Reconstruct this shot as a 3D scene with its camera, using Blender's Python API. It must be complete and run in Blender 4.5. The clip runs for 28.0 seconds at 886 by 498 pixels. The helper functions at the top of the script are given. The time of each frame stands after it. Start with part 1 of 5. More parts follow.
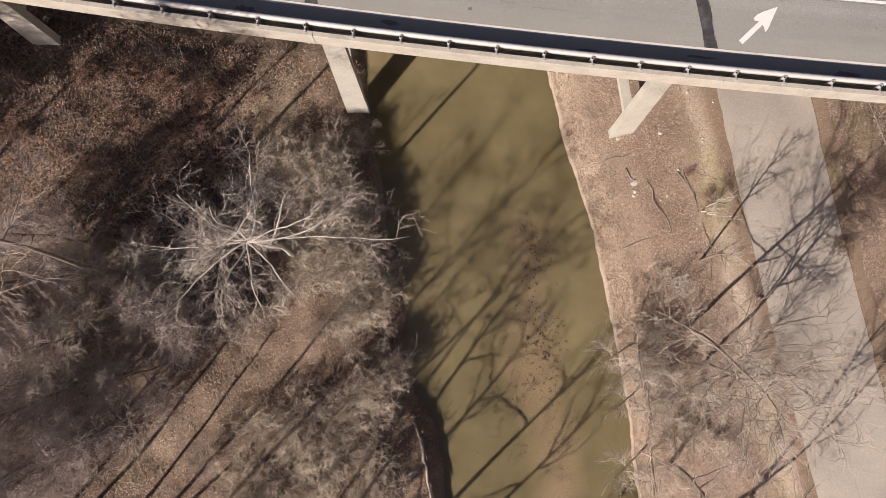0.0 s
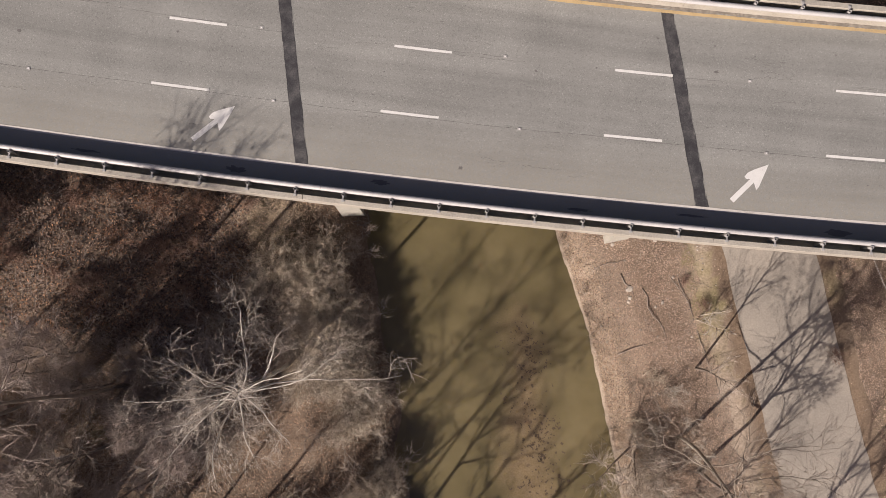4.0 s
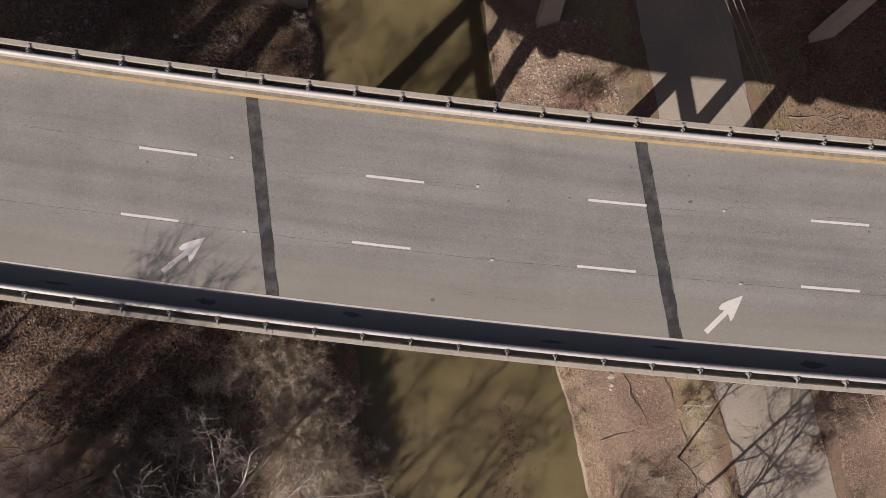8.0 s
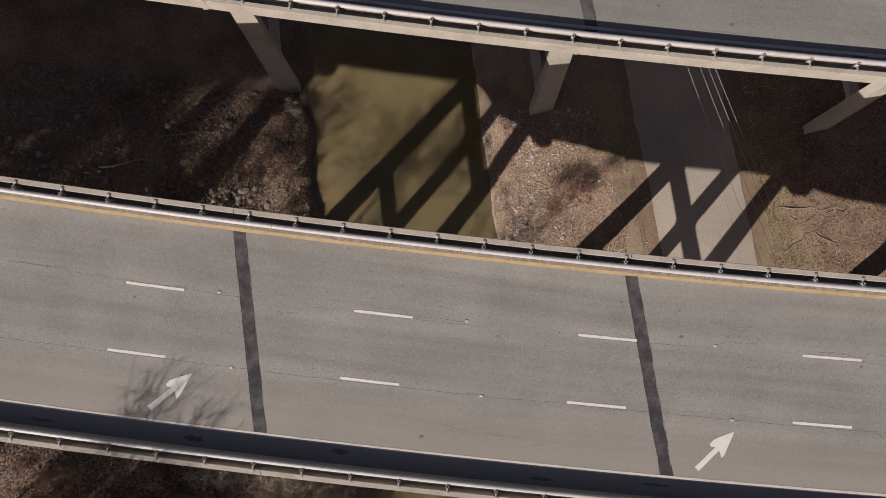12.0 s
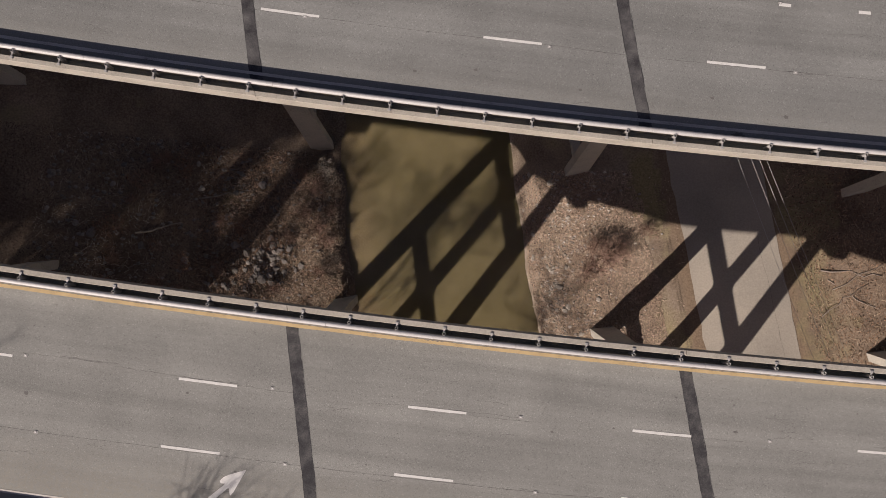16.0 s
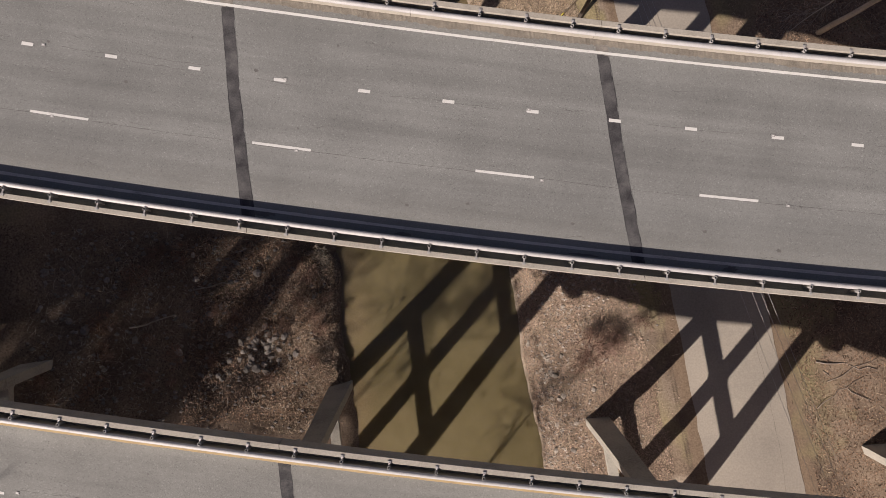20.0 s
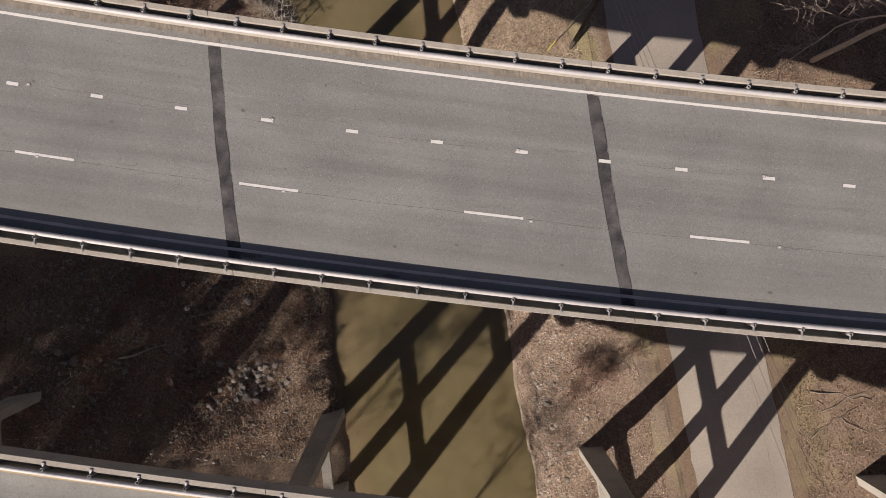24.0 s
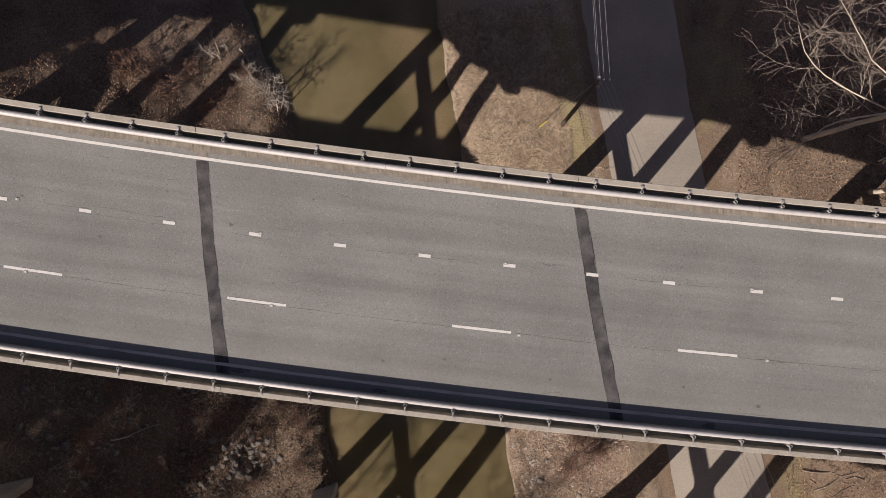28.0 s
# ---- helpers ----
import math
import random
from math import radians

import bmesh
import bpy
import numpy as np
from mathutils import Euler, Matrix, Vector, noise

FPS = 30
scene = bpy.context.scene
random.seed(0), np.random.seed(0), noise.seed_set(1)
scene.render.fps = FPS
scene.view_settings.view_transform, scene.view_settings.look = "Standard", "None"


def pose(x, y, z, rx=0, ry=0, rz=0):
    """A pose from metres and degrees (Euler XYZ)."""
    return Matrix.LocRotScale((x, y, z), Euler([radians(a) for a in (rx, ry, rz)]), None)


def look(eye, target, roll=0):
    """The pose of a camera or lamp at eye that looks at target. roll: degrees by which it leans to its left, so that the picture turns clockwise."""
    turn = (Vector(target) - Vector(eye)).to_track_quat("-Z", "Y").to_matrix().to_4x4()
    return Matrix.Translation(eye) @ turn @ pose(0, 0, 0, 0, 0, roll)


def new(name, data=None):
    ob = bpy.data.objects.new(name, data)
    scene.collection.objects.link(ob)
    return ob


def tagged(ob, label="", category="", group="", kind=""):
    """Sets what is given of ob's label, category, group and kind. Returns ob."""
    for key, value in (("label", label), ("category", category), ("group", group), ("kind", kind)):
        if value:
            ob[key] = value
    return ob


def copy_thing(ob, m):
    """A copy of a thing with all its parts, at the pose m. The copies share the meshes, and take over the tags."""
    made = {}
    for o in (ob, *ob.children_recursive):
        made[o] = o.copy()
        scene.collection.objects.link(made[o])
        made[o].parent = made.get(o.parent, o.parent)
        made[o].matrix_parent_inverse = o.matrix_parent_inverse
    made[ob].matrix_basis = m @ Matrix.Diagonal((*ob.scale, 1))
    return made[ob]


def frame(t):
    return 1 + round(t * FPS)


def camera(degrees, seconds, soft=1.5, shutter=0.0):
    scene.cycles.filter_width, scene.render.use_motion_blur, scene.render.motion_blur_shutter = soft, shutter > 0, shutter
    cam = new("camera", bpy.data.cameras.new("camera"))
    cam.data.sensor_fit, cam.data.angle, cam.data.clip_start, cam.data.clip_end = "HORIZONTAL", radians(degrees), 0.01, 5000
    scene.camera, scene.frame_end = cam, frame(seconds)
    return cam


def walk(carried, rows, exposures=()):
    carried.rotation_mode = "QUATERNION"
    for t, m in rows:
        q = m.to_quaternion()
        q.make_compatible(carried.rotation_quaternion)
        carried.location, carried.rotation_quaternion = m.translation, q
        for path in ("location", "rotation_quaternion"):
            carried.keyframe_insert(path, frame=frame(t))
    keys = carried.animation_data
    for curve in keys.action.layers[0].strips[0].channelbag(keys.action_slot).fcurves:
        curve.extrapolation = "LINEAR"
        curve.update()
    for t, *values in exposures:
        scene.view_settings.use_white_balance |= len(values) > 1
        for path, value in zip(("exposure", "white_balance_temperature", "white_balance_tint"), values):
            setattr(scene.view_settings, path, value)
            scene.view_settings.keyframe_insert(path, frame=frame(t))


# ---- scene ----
# camera: a drone that looks straight down and slides north over two bridges
cam = camera(66.0, 28.0, soft=0.7)
ROWS = [
    (0, 1.120, 0.187, 54.245, 2.167, -0.295, 2.690),
    (0.5, 1.268, 0.945, 54.288, 2.125, -0.193, 2.739),
    (1, 1.291, 2.265, 54.378, 2.159, -0.177, 2.709),
    (1.5, 1.296, 3.686, 54.499, 2.233, -0.183, 2.664),
    (2, 1.248, 4.987, 54.570, 2.287, -0.193, 2.621),
    (2.5, 1.228, 6.112, 54.594, 2.296, -0.176, 2.579),
    (3, 1.267, 7.074, 54.599, 2.294, -0.133, 2.547),
    (3.5, 1.318, 7.886, 54.606, 2.333, -0.083, 2.542),
    (5.5, 1.522, 11.272, 54.353, 2.292, -0.151, 2.392),
    (6, 1.678, 12.093, 54.395, 2.280, -0.155, 2.409),
    (6.5, 1.864, 12.969, 54.454, 2.221, -0.151, 2.430),
    (7, 2.048, 13.937, 54.516, 2.191, -0.138, 2.431),
    (7.5, 2.285, 14.918, 54.555, 2.196, -0.138, 2.420),
    (8, 2.493, 15.953, 54.578, 2.197, -0.160, 2.402),
    (8.5, 2.605, 17.041, 54.598, 2.195, -0.157, 2.380),
    (9, 2.726, 18.108, 54.606, 2.198, -0.110, 2.364),
    (9.5, 2.849, 19.163, 54.598, 2.207, -0.053, 2.349),
    (10, 2.912, 20.155, 54.597, 2.230, -0.018, 2.337),
    (10.5, 2.942, 21.070, 54.608, 2.236, -0.014, 2.334),
    (11, 2.938, 21.934, 54.613, 2.205, -0.025, 2.341),
    (11.5, 2.893, 22.649, 54.610, 2.192, -0.026, 2.341),
    (12, 2.874, 23.236, 54.595, 2.207, -0.034, 2.344),
    (12.5, 2.754, 23.736, 54.596, 2.159, -0.093, 2.368),
    (14.5, 1.154, 24.984, 54.489, 2.038, -0.114, 2.352),
    (15, 0.641, 25.826, 54.533, 1.975, -0.095, 2.305),
    (15.5, 0.170, 27.011, 54.581, 1.928, -0.066, 2.270),
    (16, -0.200, 28.433, 54.654, 1.899, -0.023, 2.242),
    (16.5, -0.440, 29.892, 54.722, 1.899, 0.012, 2.214),
    (17, -0.641, 31.146, 54.765, 1.884, 0.026, 2.188),
    (17.5, -0.733, 32.300, 54.783, 1.867, 0.027, 2.176),
    (18, -0.754, 33.442, 54.786, 1.879, 0.018, 2.151),
    (18.5, -0.679, 34.373, 54.795, 1.863, 0.011, 2.120),
    (19, -0.509, 35.307, 54.825, 1.861, 0.008, 2.105),
    (19.5, -0.324, 35.809, 54.836, 1.861, -0.004, 2.104),
    (20, -0.073, 35.778, 54.812, 1.829, -0.040, 2.121),
    (20.5, 0.137, 35.702, 54.772, 1.810, -0.074, 2.141),
    (21, 0.241, 35.644, 54.714, 1.773, -0.117, 2.149),
    (21.5, 0.293, 35.960, 54.664, 1.733, -0.167, 2.163),
    (22, 0.224, 36.767, 54.647, 1.759, -0.200, 2.163),
    (22.5, 0.149, 37.811, 54.677, 1.875, -0.179, 2.145),
    (24.5, 0.493, 38.132, 54.548, 1.925, -0.076, 2.119),
    (25, 0.482, 38.699, 54.601, 1.849, -0.117, 2.135),
    (25.5, 0.430, 39.834, 54.618, 1.880, -0.120, 2.117),
    (26, 0.383, 41.172, 54.637, 1.976, -0.089, 2.077),
    (26.5, 0.412, 42.446, 54.706, 2.097, -0.048, 2.054),
    (27, 0.520, 43.556, 54.781, 2.227, 0.004, 2.045),
    (27.5, 0.702, 43.863, 54.810, 2.272, 0.034, 2.027),
    (28, 0.927, 44.000, 54.817, 2.175, -0.010, 1.982),
]
walk(cam, [(t, pose(*r)) for t, *r in ROWS], exposures=((0.0, 0.64), (3.0, 0.48), (6.0, 0.22), (11.0, 0.04), (17.0, 0.08), (20.0, 0.2), (26.0, 0.22), (28.0, 0.18))
)

import itertools

# ---- light ----
SUN_TO = Vector((0.625, 0.781, -0.618)).normalized()   # the way the sunlight travels
SUN_EL = math.asin(-SUN_TO.z)
world = bpy.data.worlds.new("sky")
scene.world = world
world.use_nodes = True
wn = world.node_tree
sky = wn.nodes.new("ShaderNodeTexSky")
sky.sky_type = "NISHITA"
sky.sun_disc = False
sky.dust_density, sky.ozone_density = 2.0, 2.0
sky.sun_elevation = SUN_EL
sky.sun_rotation = math.atan2(-SUN_TO.x, -SUN_TO.y)
wn.nodes["Background"].inputs["Strength"].default_value = 0.036
haze = wn.nodes.new("ShaderNodeMix")
haze.data_type, haze.blend_type = "RGBA", "MULTIPLY"
haze.inputs["Factor"].default_value = 1.0
haze.inputs["B"].default_value = (1.2, 0.95, 1.02, 1)
wn.links.new(sky.outputs[0], haze.inputs["A"])
wn.links.new(haze.outputs["Result"], wn.nodes["Background"].inputs["Color"])
sun_data = bpy.data.lights.new("sun", "SUN")
sun_data.energy, sun_data.angle, sun_data.color = 5.0, radians(0.53), (1.0, 0.87, 0.8)
sun = new("sun", sun_data)
sun.matrix_world = look((0, 0, 80), Vector((0, 0, 80)) + SUN_TO)


# ---- materials ----
def mat(name, stops, scale=1.0, fine=14.0, rough=0.85, bump=0.3, dist=0.02, mix=0.5, metal=0.0, per="none", spread=0.12, coord="Object", stretch=(1, 1, 1)):
    """Noise at two scales through a colour ramp, with relief. per: 'object' or 'island' shifts the brightness piece by piece."""
    m = bpy.data.materials.new(name)
    m.use_nodes = True
    n, l = m.node_tree.nodes, m.node_tree.links
    b = n["Principled BSDF"]
    tc = n.new("ShaderNodeTexCoord")
    mp = n.new("ShaderNodeMapping")
    mp.inputs["Scale"].default_value = stretch
    l.new(tc.outputs[coord], mp.inputs["Vector"])
    big, small = n.new("ShaderNodeTexNoise"), n.new("ShaderNodeTexNoise")
    big.inputs["Scale"].default_value, big.inputs["Detail"].default_value = scale, 6
    small.inputs["Scale"].default_value, small.inputs["Detail"].default_value = fine, 4
    l.new(mp.outputs[0], big.inputs["Vector"])
    l.new(mp.outputs[0], small.inputs["Vector"])
    mx = n.new("ShaderNodeMix")
    mx.inputs["Factor"].default_value = mix
    l.new(big.outputs["Fac"], mx.inputs["A"])
    l.new(small.outputs["Fac"], mx.inputs["B"])
    ramp = n.new("ShaderNodeValToRGB")
    while len(ramp.color_ramp.elements) < len(stops):
        ramp.color_ramp.elements.new(0.5)
    for e, (p, c) in zip(ramp.color_ramp.elements, stops):
        e.position, e.color = p, (*c, 1)
    l.new(mx.outputs["Result"], ramp.inputs["Fac"])
    out = ramp.outputs["Color"]
    if per != "none":
        src = n.new("ShaderNodeObjectInfo").outputs["Random"] if per == "object" else n.new("ShaderNodeNewGeometry").outputs["Random Per Island"]
        mr = n.new("ShaderNodeMapRange")
        mr.inputs["To Min"].default_value, mr.inputs["To Max"].default_value = 1 - spread, 1 + spread
        l.new(src, mr.inputs["Value"])
        hsv = n.new("ShaderNodeHueSaturation")
        l.new(mr.outputs[0], hsv.inputs["Value"])
        l.new(out, hsv.inputs["Color"])
        out = hsv.outputs["Color"]
    l.new(out, b.inputs["Base Color"])
    b.inputs["Roughness"].default_value, b.inputs["Metallic"].default_value = rough, metal
    if bump:
        bp = n.new("ShaderNodeBump")
        bp.inputs["Strength"].default_value, bp.inputs["Distance"].default_value = bump, dist
        l.new(mx.outputs["Result"], bp.inputs["Height"])
        l.new(bp.outputs[0], b.inputs["Normal"])
    return m


def blend_in(m, colour_a, colour_b, fac, lo, hi):
    """A base colour mixed over what the material has, where the socket fac runs from lo to hi."""
    n, l = m.node_tree.nodes, m.node_tree.links
    b = n["Principled BSDF"]
    had = b.inputs["Base Color"].links[0].from_socket
    mr = n.new("ShaderNodeMapRange")
    mr.inputs["From Min"].default_value, mr.inputs["From Max"].default_value = lo, hi
    l.new(fac, mr.inputs["Value"])
    noise_n = n.new("ShaderNodeTexNoise")
    noise_n.inputs["Scale"].default_value, noise_n.inputs["Detail"].default_value = 7, 9
    tc = n.new("ShaderNodeTexCoord")
    l.new(tc.outputs["Object"], noise_n.inputs["Vector"])
    cr = n.new("ShaderNodeValToRGB")
    cr.color_ramp.elements[0].position, cr.color_ramp.elements[0].color = 0.3, (*colour_a, 1)
    cr.color_ramp.elements[1].position, cr.color_ramp.elements[1].color = 0.7, (*colour_b, 1)
    l.new(noise_n.outputs["Fac"], cr.inputs["Fac"])
    mx = n.new("ShaderNodeMix")
    mx.data_type = "RGBA"
    l.new(mr.outputs[0], mx.inputs["Factor"])
    l.new(had, mx.inputs["A"])
    l.new(cr.outputs[0], mx.inputs["B"])
    l.new(mx.outputs["Result"], b.inputs["Base Color"])


def attribute(m, name):
    a = m.node_tree.nodes.new("ShaderNodeAttribute")
    a.attribute_name = name
    return a.outputs["Fac"]


M_CONCRETE = mat("weathered concrete", [(0.25, (0.26, 0.24, 0.2)), (0.5, (0.4, 0.37, 0.31)), (0.75, (0.5, 0.47, 0.4))], 0.9, 12, 0.85, 0.25, 0.01)
M_PIER = mat("pier concrete", [(0.25, (0.24, 0.22, 0.19)), (0.5, (0.42, 0.4, 0.34)), (0.75, (0.52, 0.49, 0.42))], 0.5, 8, 0.85, 0.25, 0.01)
# Girder tone lowered to deepen the shade under the decks.
M_GIRDER = mat("dark girder concrete", [(0.25, (0.12, 0.11, 0.1)), (0.5, (0.2, 0.19, 0.17)), (0.75, (0.28, 0.265, 0.24))], 0.5, 8, 0.9, 0.25, 0.01)
M_TUBE = mat("weathered galvanised rail", [(0.3, (0.4, 0.39, 0.375)), (0.5, (0.51, 0.5, 0.485)), (0.7, (0.59, 0.58, 0.56))], 0.7, 20, 0.6, 0.05, 0.002, metal=0.12)
M_POST = mat("cast metal post", [(0.3, (0.34, 0.33, 0.31)), (0.7, (0.52, 0.51, 0.49))], 3, 30, 0.6, 0.1, 0.003, metal=0.2)
M_WHITE = mat("worn white paint", [(0.3, (0.42, 0.415, 0.39)), (0.42, (0.68, 0.675, 0.64)), (0.7, (0.76, 0.76, 0.72))], 3, 30, 0.7, 0.15, 0.002)
M_OLDWHITE = mat("faded edge paint", [(0.3, (0.3, 0.28, 0.26)), (0.45, (0.55, 0.52, 0.47)), (0.7, (0.68, 0.65, 0.6))], 1.2, 22, 0.75, 0.15, 0.002)
M_YELLOW = mat("worn yellow paint", [(0.3, (0.3, 0.24, 0.15)), (0.48, (0.47, 0.35, 0.18)), (0.75, (0.56, 0.43, 0.24))], 1.5, 25, 0.75, 0.15, 0.002)
M_PATCH = mat("dark asphalt patch", [(0.3, (0.022, 0.021, 0.024)), (0.46, (0.045, 0.044, 0.047)), (0.56, (0.075, 0.073, 0.073)), (0.7, (0.13, 0.126, 0.12))], 1.6, 16, 0.9, 0.4, 0.01, mix=0.35)
M_PATCH_UP = mat("grey asphalt patch", [(0.34, (0.026, 0.025, 0.028)), (0.44, (0.055, 0.053, 0.055)), (0.54, (0.085, 0.083, 0.083)), (0.68, (0.14, 0.137, 0.132))], 1.3, 18, 0.9, 0.4, 0.01, mix=0.3)
M_MORTAR = mat("grey mortar", [(0.3, (0.15, 0.14, 0.125)), (0.5, (0.23, 0.215, 0.19)), (0.7, (0.31, 0.29, 0.26))], 3, 18, 0.9, 0.3, 0.01)
M_TAR = mat("old tar seal", [(0.3, (0.02, 0.02, 0.022)), (0.7, (0.06, 0.058, 0.06))], 4, 20, 0.7, 0.1, 0.004)
M_ROADSEAM = mat("worn road seam", [(0.3, (0.16, 0.14, 0.12)), (0.7, (0.26, 0.235, 0.2))], 2, 14, 0.9, 0.0)
M_CRACK = mat("crack filler", [(0.3, (0.07, 0.066, 0.062)), (0.7, (0.15, 0.143, 0.135))], 4, 30, 0.9, 0.0)
M_STAIN = mat("damp pavement", [(0.3, (0.11, 0.105, 0.1)), (0.7, (0.17, 0.16, 0.15))], 3, 20, 0.8, 0.1, 0.004)
M_MAUVE = mat("dull mauve twigs", [(0.3, (0.26, 0.21, 0.18)), (0.55, (0.38, 0.32, 0.28)), (0.75, (0.5, 0.43, 0.38))], 0.6, 6, 0.9, 0.0, per="object", spread=0.18)
M_RUST = mat("rusty clinging leaves", [(0.3, (0.16, 0.075, 0.035)), (0.5, (0.28, 0.145, 0.075)), (0.72, (0.42, 0.25, 0.15))], 0.5, 3, 0.8, 0.0, per="island", spread=0.6)
# Leaf colours set low, painting the deep shade of the slopes into them.
M_SHADELEAF = mat("shade-darkened brown leaves", [(0.3, (0.05, 0.033, 0.023)), (0.5, (0.125, 0.085, 0.062)), (0.72, (0.27, 0.2, 0.15))], 0.2, 3, 0.8, 0.0, per="island", spread=0.7)
M_DEBRIS = mat("roadside grit", [(0.3, (0.11, 0.1, 0.085)), (0.5, (0.2, 0.18, 0.15)), (0.72, (0.3, 0.27, 0.22))], 2.5, 24, 0.95, 0.5, 0.02)
M_ROCK = mat("pale stone", [(0.3, (0.24, 0.21, 0.18)), (0.5, (0.36, 0.32, 0.27)), (0.75, (0.5, 0.46, 0.4))], 2, 14, 0.9, 0.3, 0.02, per="object", spread=0.3)
M_PEBBLE = mat("pale pebbles", [(0.3, (0.26, 0.225, 0.19)), (0.5, (0.4, 0.36, 0.31)), (0.75, (0.58, 0.54, 0.48))], 0.8, 9, 0.9, 0.2, 0.01, per="island", spread=0.5)
M_RIPRAP = mat("grey broken stone", [(0.3, (0.15, 0.135, 0.12)), (0.55, (0.28, 0.25, 0.22)), (0.75, (0.42, 0.38, 0.335))], 2, 12, 0.9, 0.3, 0.02, per="object", spread=0.3)
M_BARK = mat("grey brown bark", [(0.3, (0.13, 0.105, 0.085)), (0.55, (0.24, 0.2, 0.165)), (0.75, (0.34, 0.3, 0.25))], 1.5, 16, 0.9, 0.4, 0.02)
M_TWIG = mat("bare twigs", [(0.3, (0.3, 0.25, 0.2)), (0.55, (0.43, 0.37, 0.305)), (0.75, (0.55, 0.48, 0.41))], 0.6, 6, 0.9, 0.0, per="object", spread=0.18)
M_TANTWIG = mat("tan twigs", [(0.3, (0.42, 0.36, 0.27)), (0.55, (0.57, 0.5, 0.4)), (0.75, (0.68, 0.62, 0.51))], 0.6, 6, 0.9, 0.0, per="object", spread=0.15)
M_REDTWIG = mat("red brown twigs", [(0.3, (0.18, 0.11, 0.08)), (0.55, (0.29, 0.19, 0.145)), (0.75, (0.4, 0.28, 0.22))], 0.6, 6, 0.9, 0.0)
M_PALEBARK = mat("pale sycamore bark", [(0.32, (0.3, 0.26, 0.2)), (0.45, (0.52, 0.49, 0.43)), (0.7, (0.68, 0.65, 0.59))], 1.2, 7, 0.8, 0.2, 0.01)
M_PALETWIG = mat("pale sycamore twigs", [(0.3, (0.38, 0.34, 0.28)), (0.6, (0.54, 0.49, 0.42)), (0.8, (0.64, 0.6, 0.53))], 0.7, 6, 0.9, 0.0)
M_SYCTWIG = mat("grey sycamore twigs", [(0.3, (0.36, 0.32, 0.265)), (0.6, (0.5, 0.45, 0.385)), (0.8, (0.6, 0.56, 0.49))], 0.7, 6, 0.9, 0.0)
M_LEAF = mat("fallen leaves", [(0.3, (0.12, 0.066, 0.04)), (0.5, (0.24, 0.155, 0.1)), (0.72, (0.42, 0.3, 0.21))], 0.25, 3, 0.85, 0.0, per="island", spread=0.85)
M_PALELEAF = mat("pale fallen leaves", [(0.3, (0.27, 0.18, 0.13)), (0.5, (0.38, 0.28, 0.21)), (0.72, (0.51, 0.395, 0.305))], 0.25, 3, 0.85, 0.0, per="island", spread=0.6)
M_SUNK = mat("waterlogged leaves", [(0.3, (0.06, 0.04, 0.025)), (0.7, (0.13, 0.09, 0.05))], 2, 9, 0.7, 0.0)
M_STRAW = mat("dry grass stalks", [(0.3, (0.28, 0.21, 0.14)), (0.5, (0.42, 0.33, 0.23)), (0.75, (0.55, 0.45, 0.33))], 0.4, 4, 0.85, 0.0, per="island", spread=0.7)
M_WOOD = mat("weathered log", [(0.3, (0.2, 0.17, 0.13)), (0.55, (0.36, 0.31, 0.25)), (0.75, (0.5, 0.45, 0.38))], 2, 16, 0.9, 0.3, 0.02)
M_POLE = mat("creosoted pole wood", [(0.3, (0.08, 0.065, 0.05)), (0.7, (0.17, 0.145, 0.12))], 2, 20, 0.9, 0.3, 0.01)
M_WIRE = mat("bare aluminium wire", [(0.3, (0.5, 0.49, 0.47)), (0.7, (0.65, 0.64, 0.62))], 2, 20, 0.5, 0.0, metal=0.3)
M_TREAD = mat("pressed damp mud", [(0.3, (0.13, 0.098, 0.067)), (0.7, (0.2, 0.152, 0.106))], 3, 18, 0.8, 0.1, 0.01)
M_GUARD = mat("yellow plastic guard", [(0.3, (0.6, 0.55, 0.05)), (0.7, (0.75, 0.7, 0.08))], 2, 20, 0.5, 0.0)
M_ROAD = mat("dusty old road", [(0.3, (0.26, 0.235, 0.2)), (0.48, (0.35, 0.315, 0.265)), (0.7, (0.47, 0.415, 0.34))], 0.16, 7, 0.9, 0.15, 0.01, mix=0.35)
M_GROUND = mat("leafy forest soil", [(0.28, (0.065, 0.047, 0.034)), (0.45, (0.155, 0.113, 0.08)), (0.6, (0.25, 0.19, 0.135)), (0.75, (0.37, 0.29, 0.213))], 0.3, 7.5, 0.95, 0.6, 0.06, mix=0.55)
blend_in(M_GROUND, (0.23, 0.18, 0.13), (0.44, 0.365, 0.285), attribute(M_GROUND, "bank"), 0.15, 0.85)
blend_in(M_GROUND, (0.17, 0.12, 0.08), (0.27, 0.2, 0.135), attribute(M_GROUND, "mud"), 0.2, 0.7)
blend_in(M_GROUND, (0.19, 0.16, 0.085), (0.33, 0.275, 0.155), attribute(M_GROUND, "green"), 0.3, 0.9)


def water_material():
    m = mat("murky olive water", [(0.3, (0.115, 0.096, 0.048)), (0.5, (0.162, 0.134, 0.07)), (0.72, (0.22, 0.18, 0.1))], 0.09, 0.5, 0.12, 0.03, 0.05, mix=0.3)
    blend_in(m, (0.2, 0.15, 0.085), (0.28, 0.21, 0.125), attribute(m, "shoal"), 0.25, 1.0)
    b = m.node_tree.nodes["Principled BSDF"]
    b.inputs["Specular IOR Level"].default_value = 0.35
    b.subsurface_method = "BURLEY"
    b.inputs["Subsurface Weight"].default_value = 1.0
    b.inputs["Subsurface Radius"].default_value = (1.0, 0.95, 0.7)
    b.inputs["Subsurface Scale"].default_value = 0.36
    return m


M_WATER = water_material()


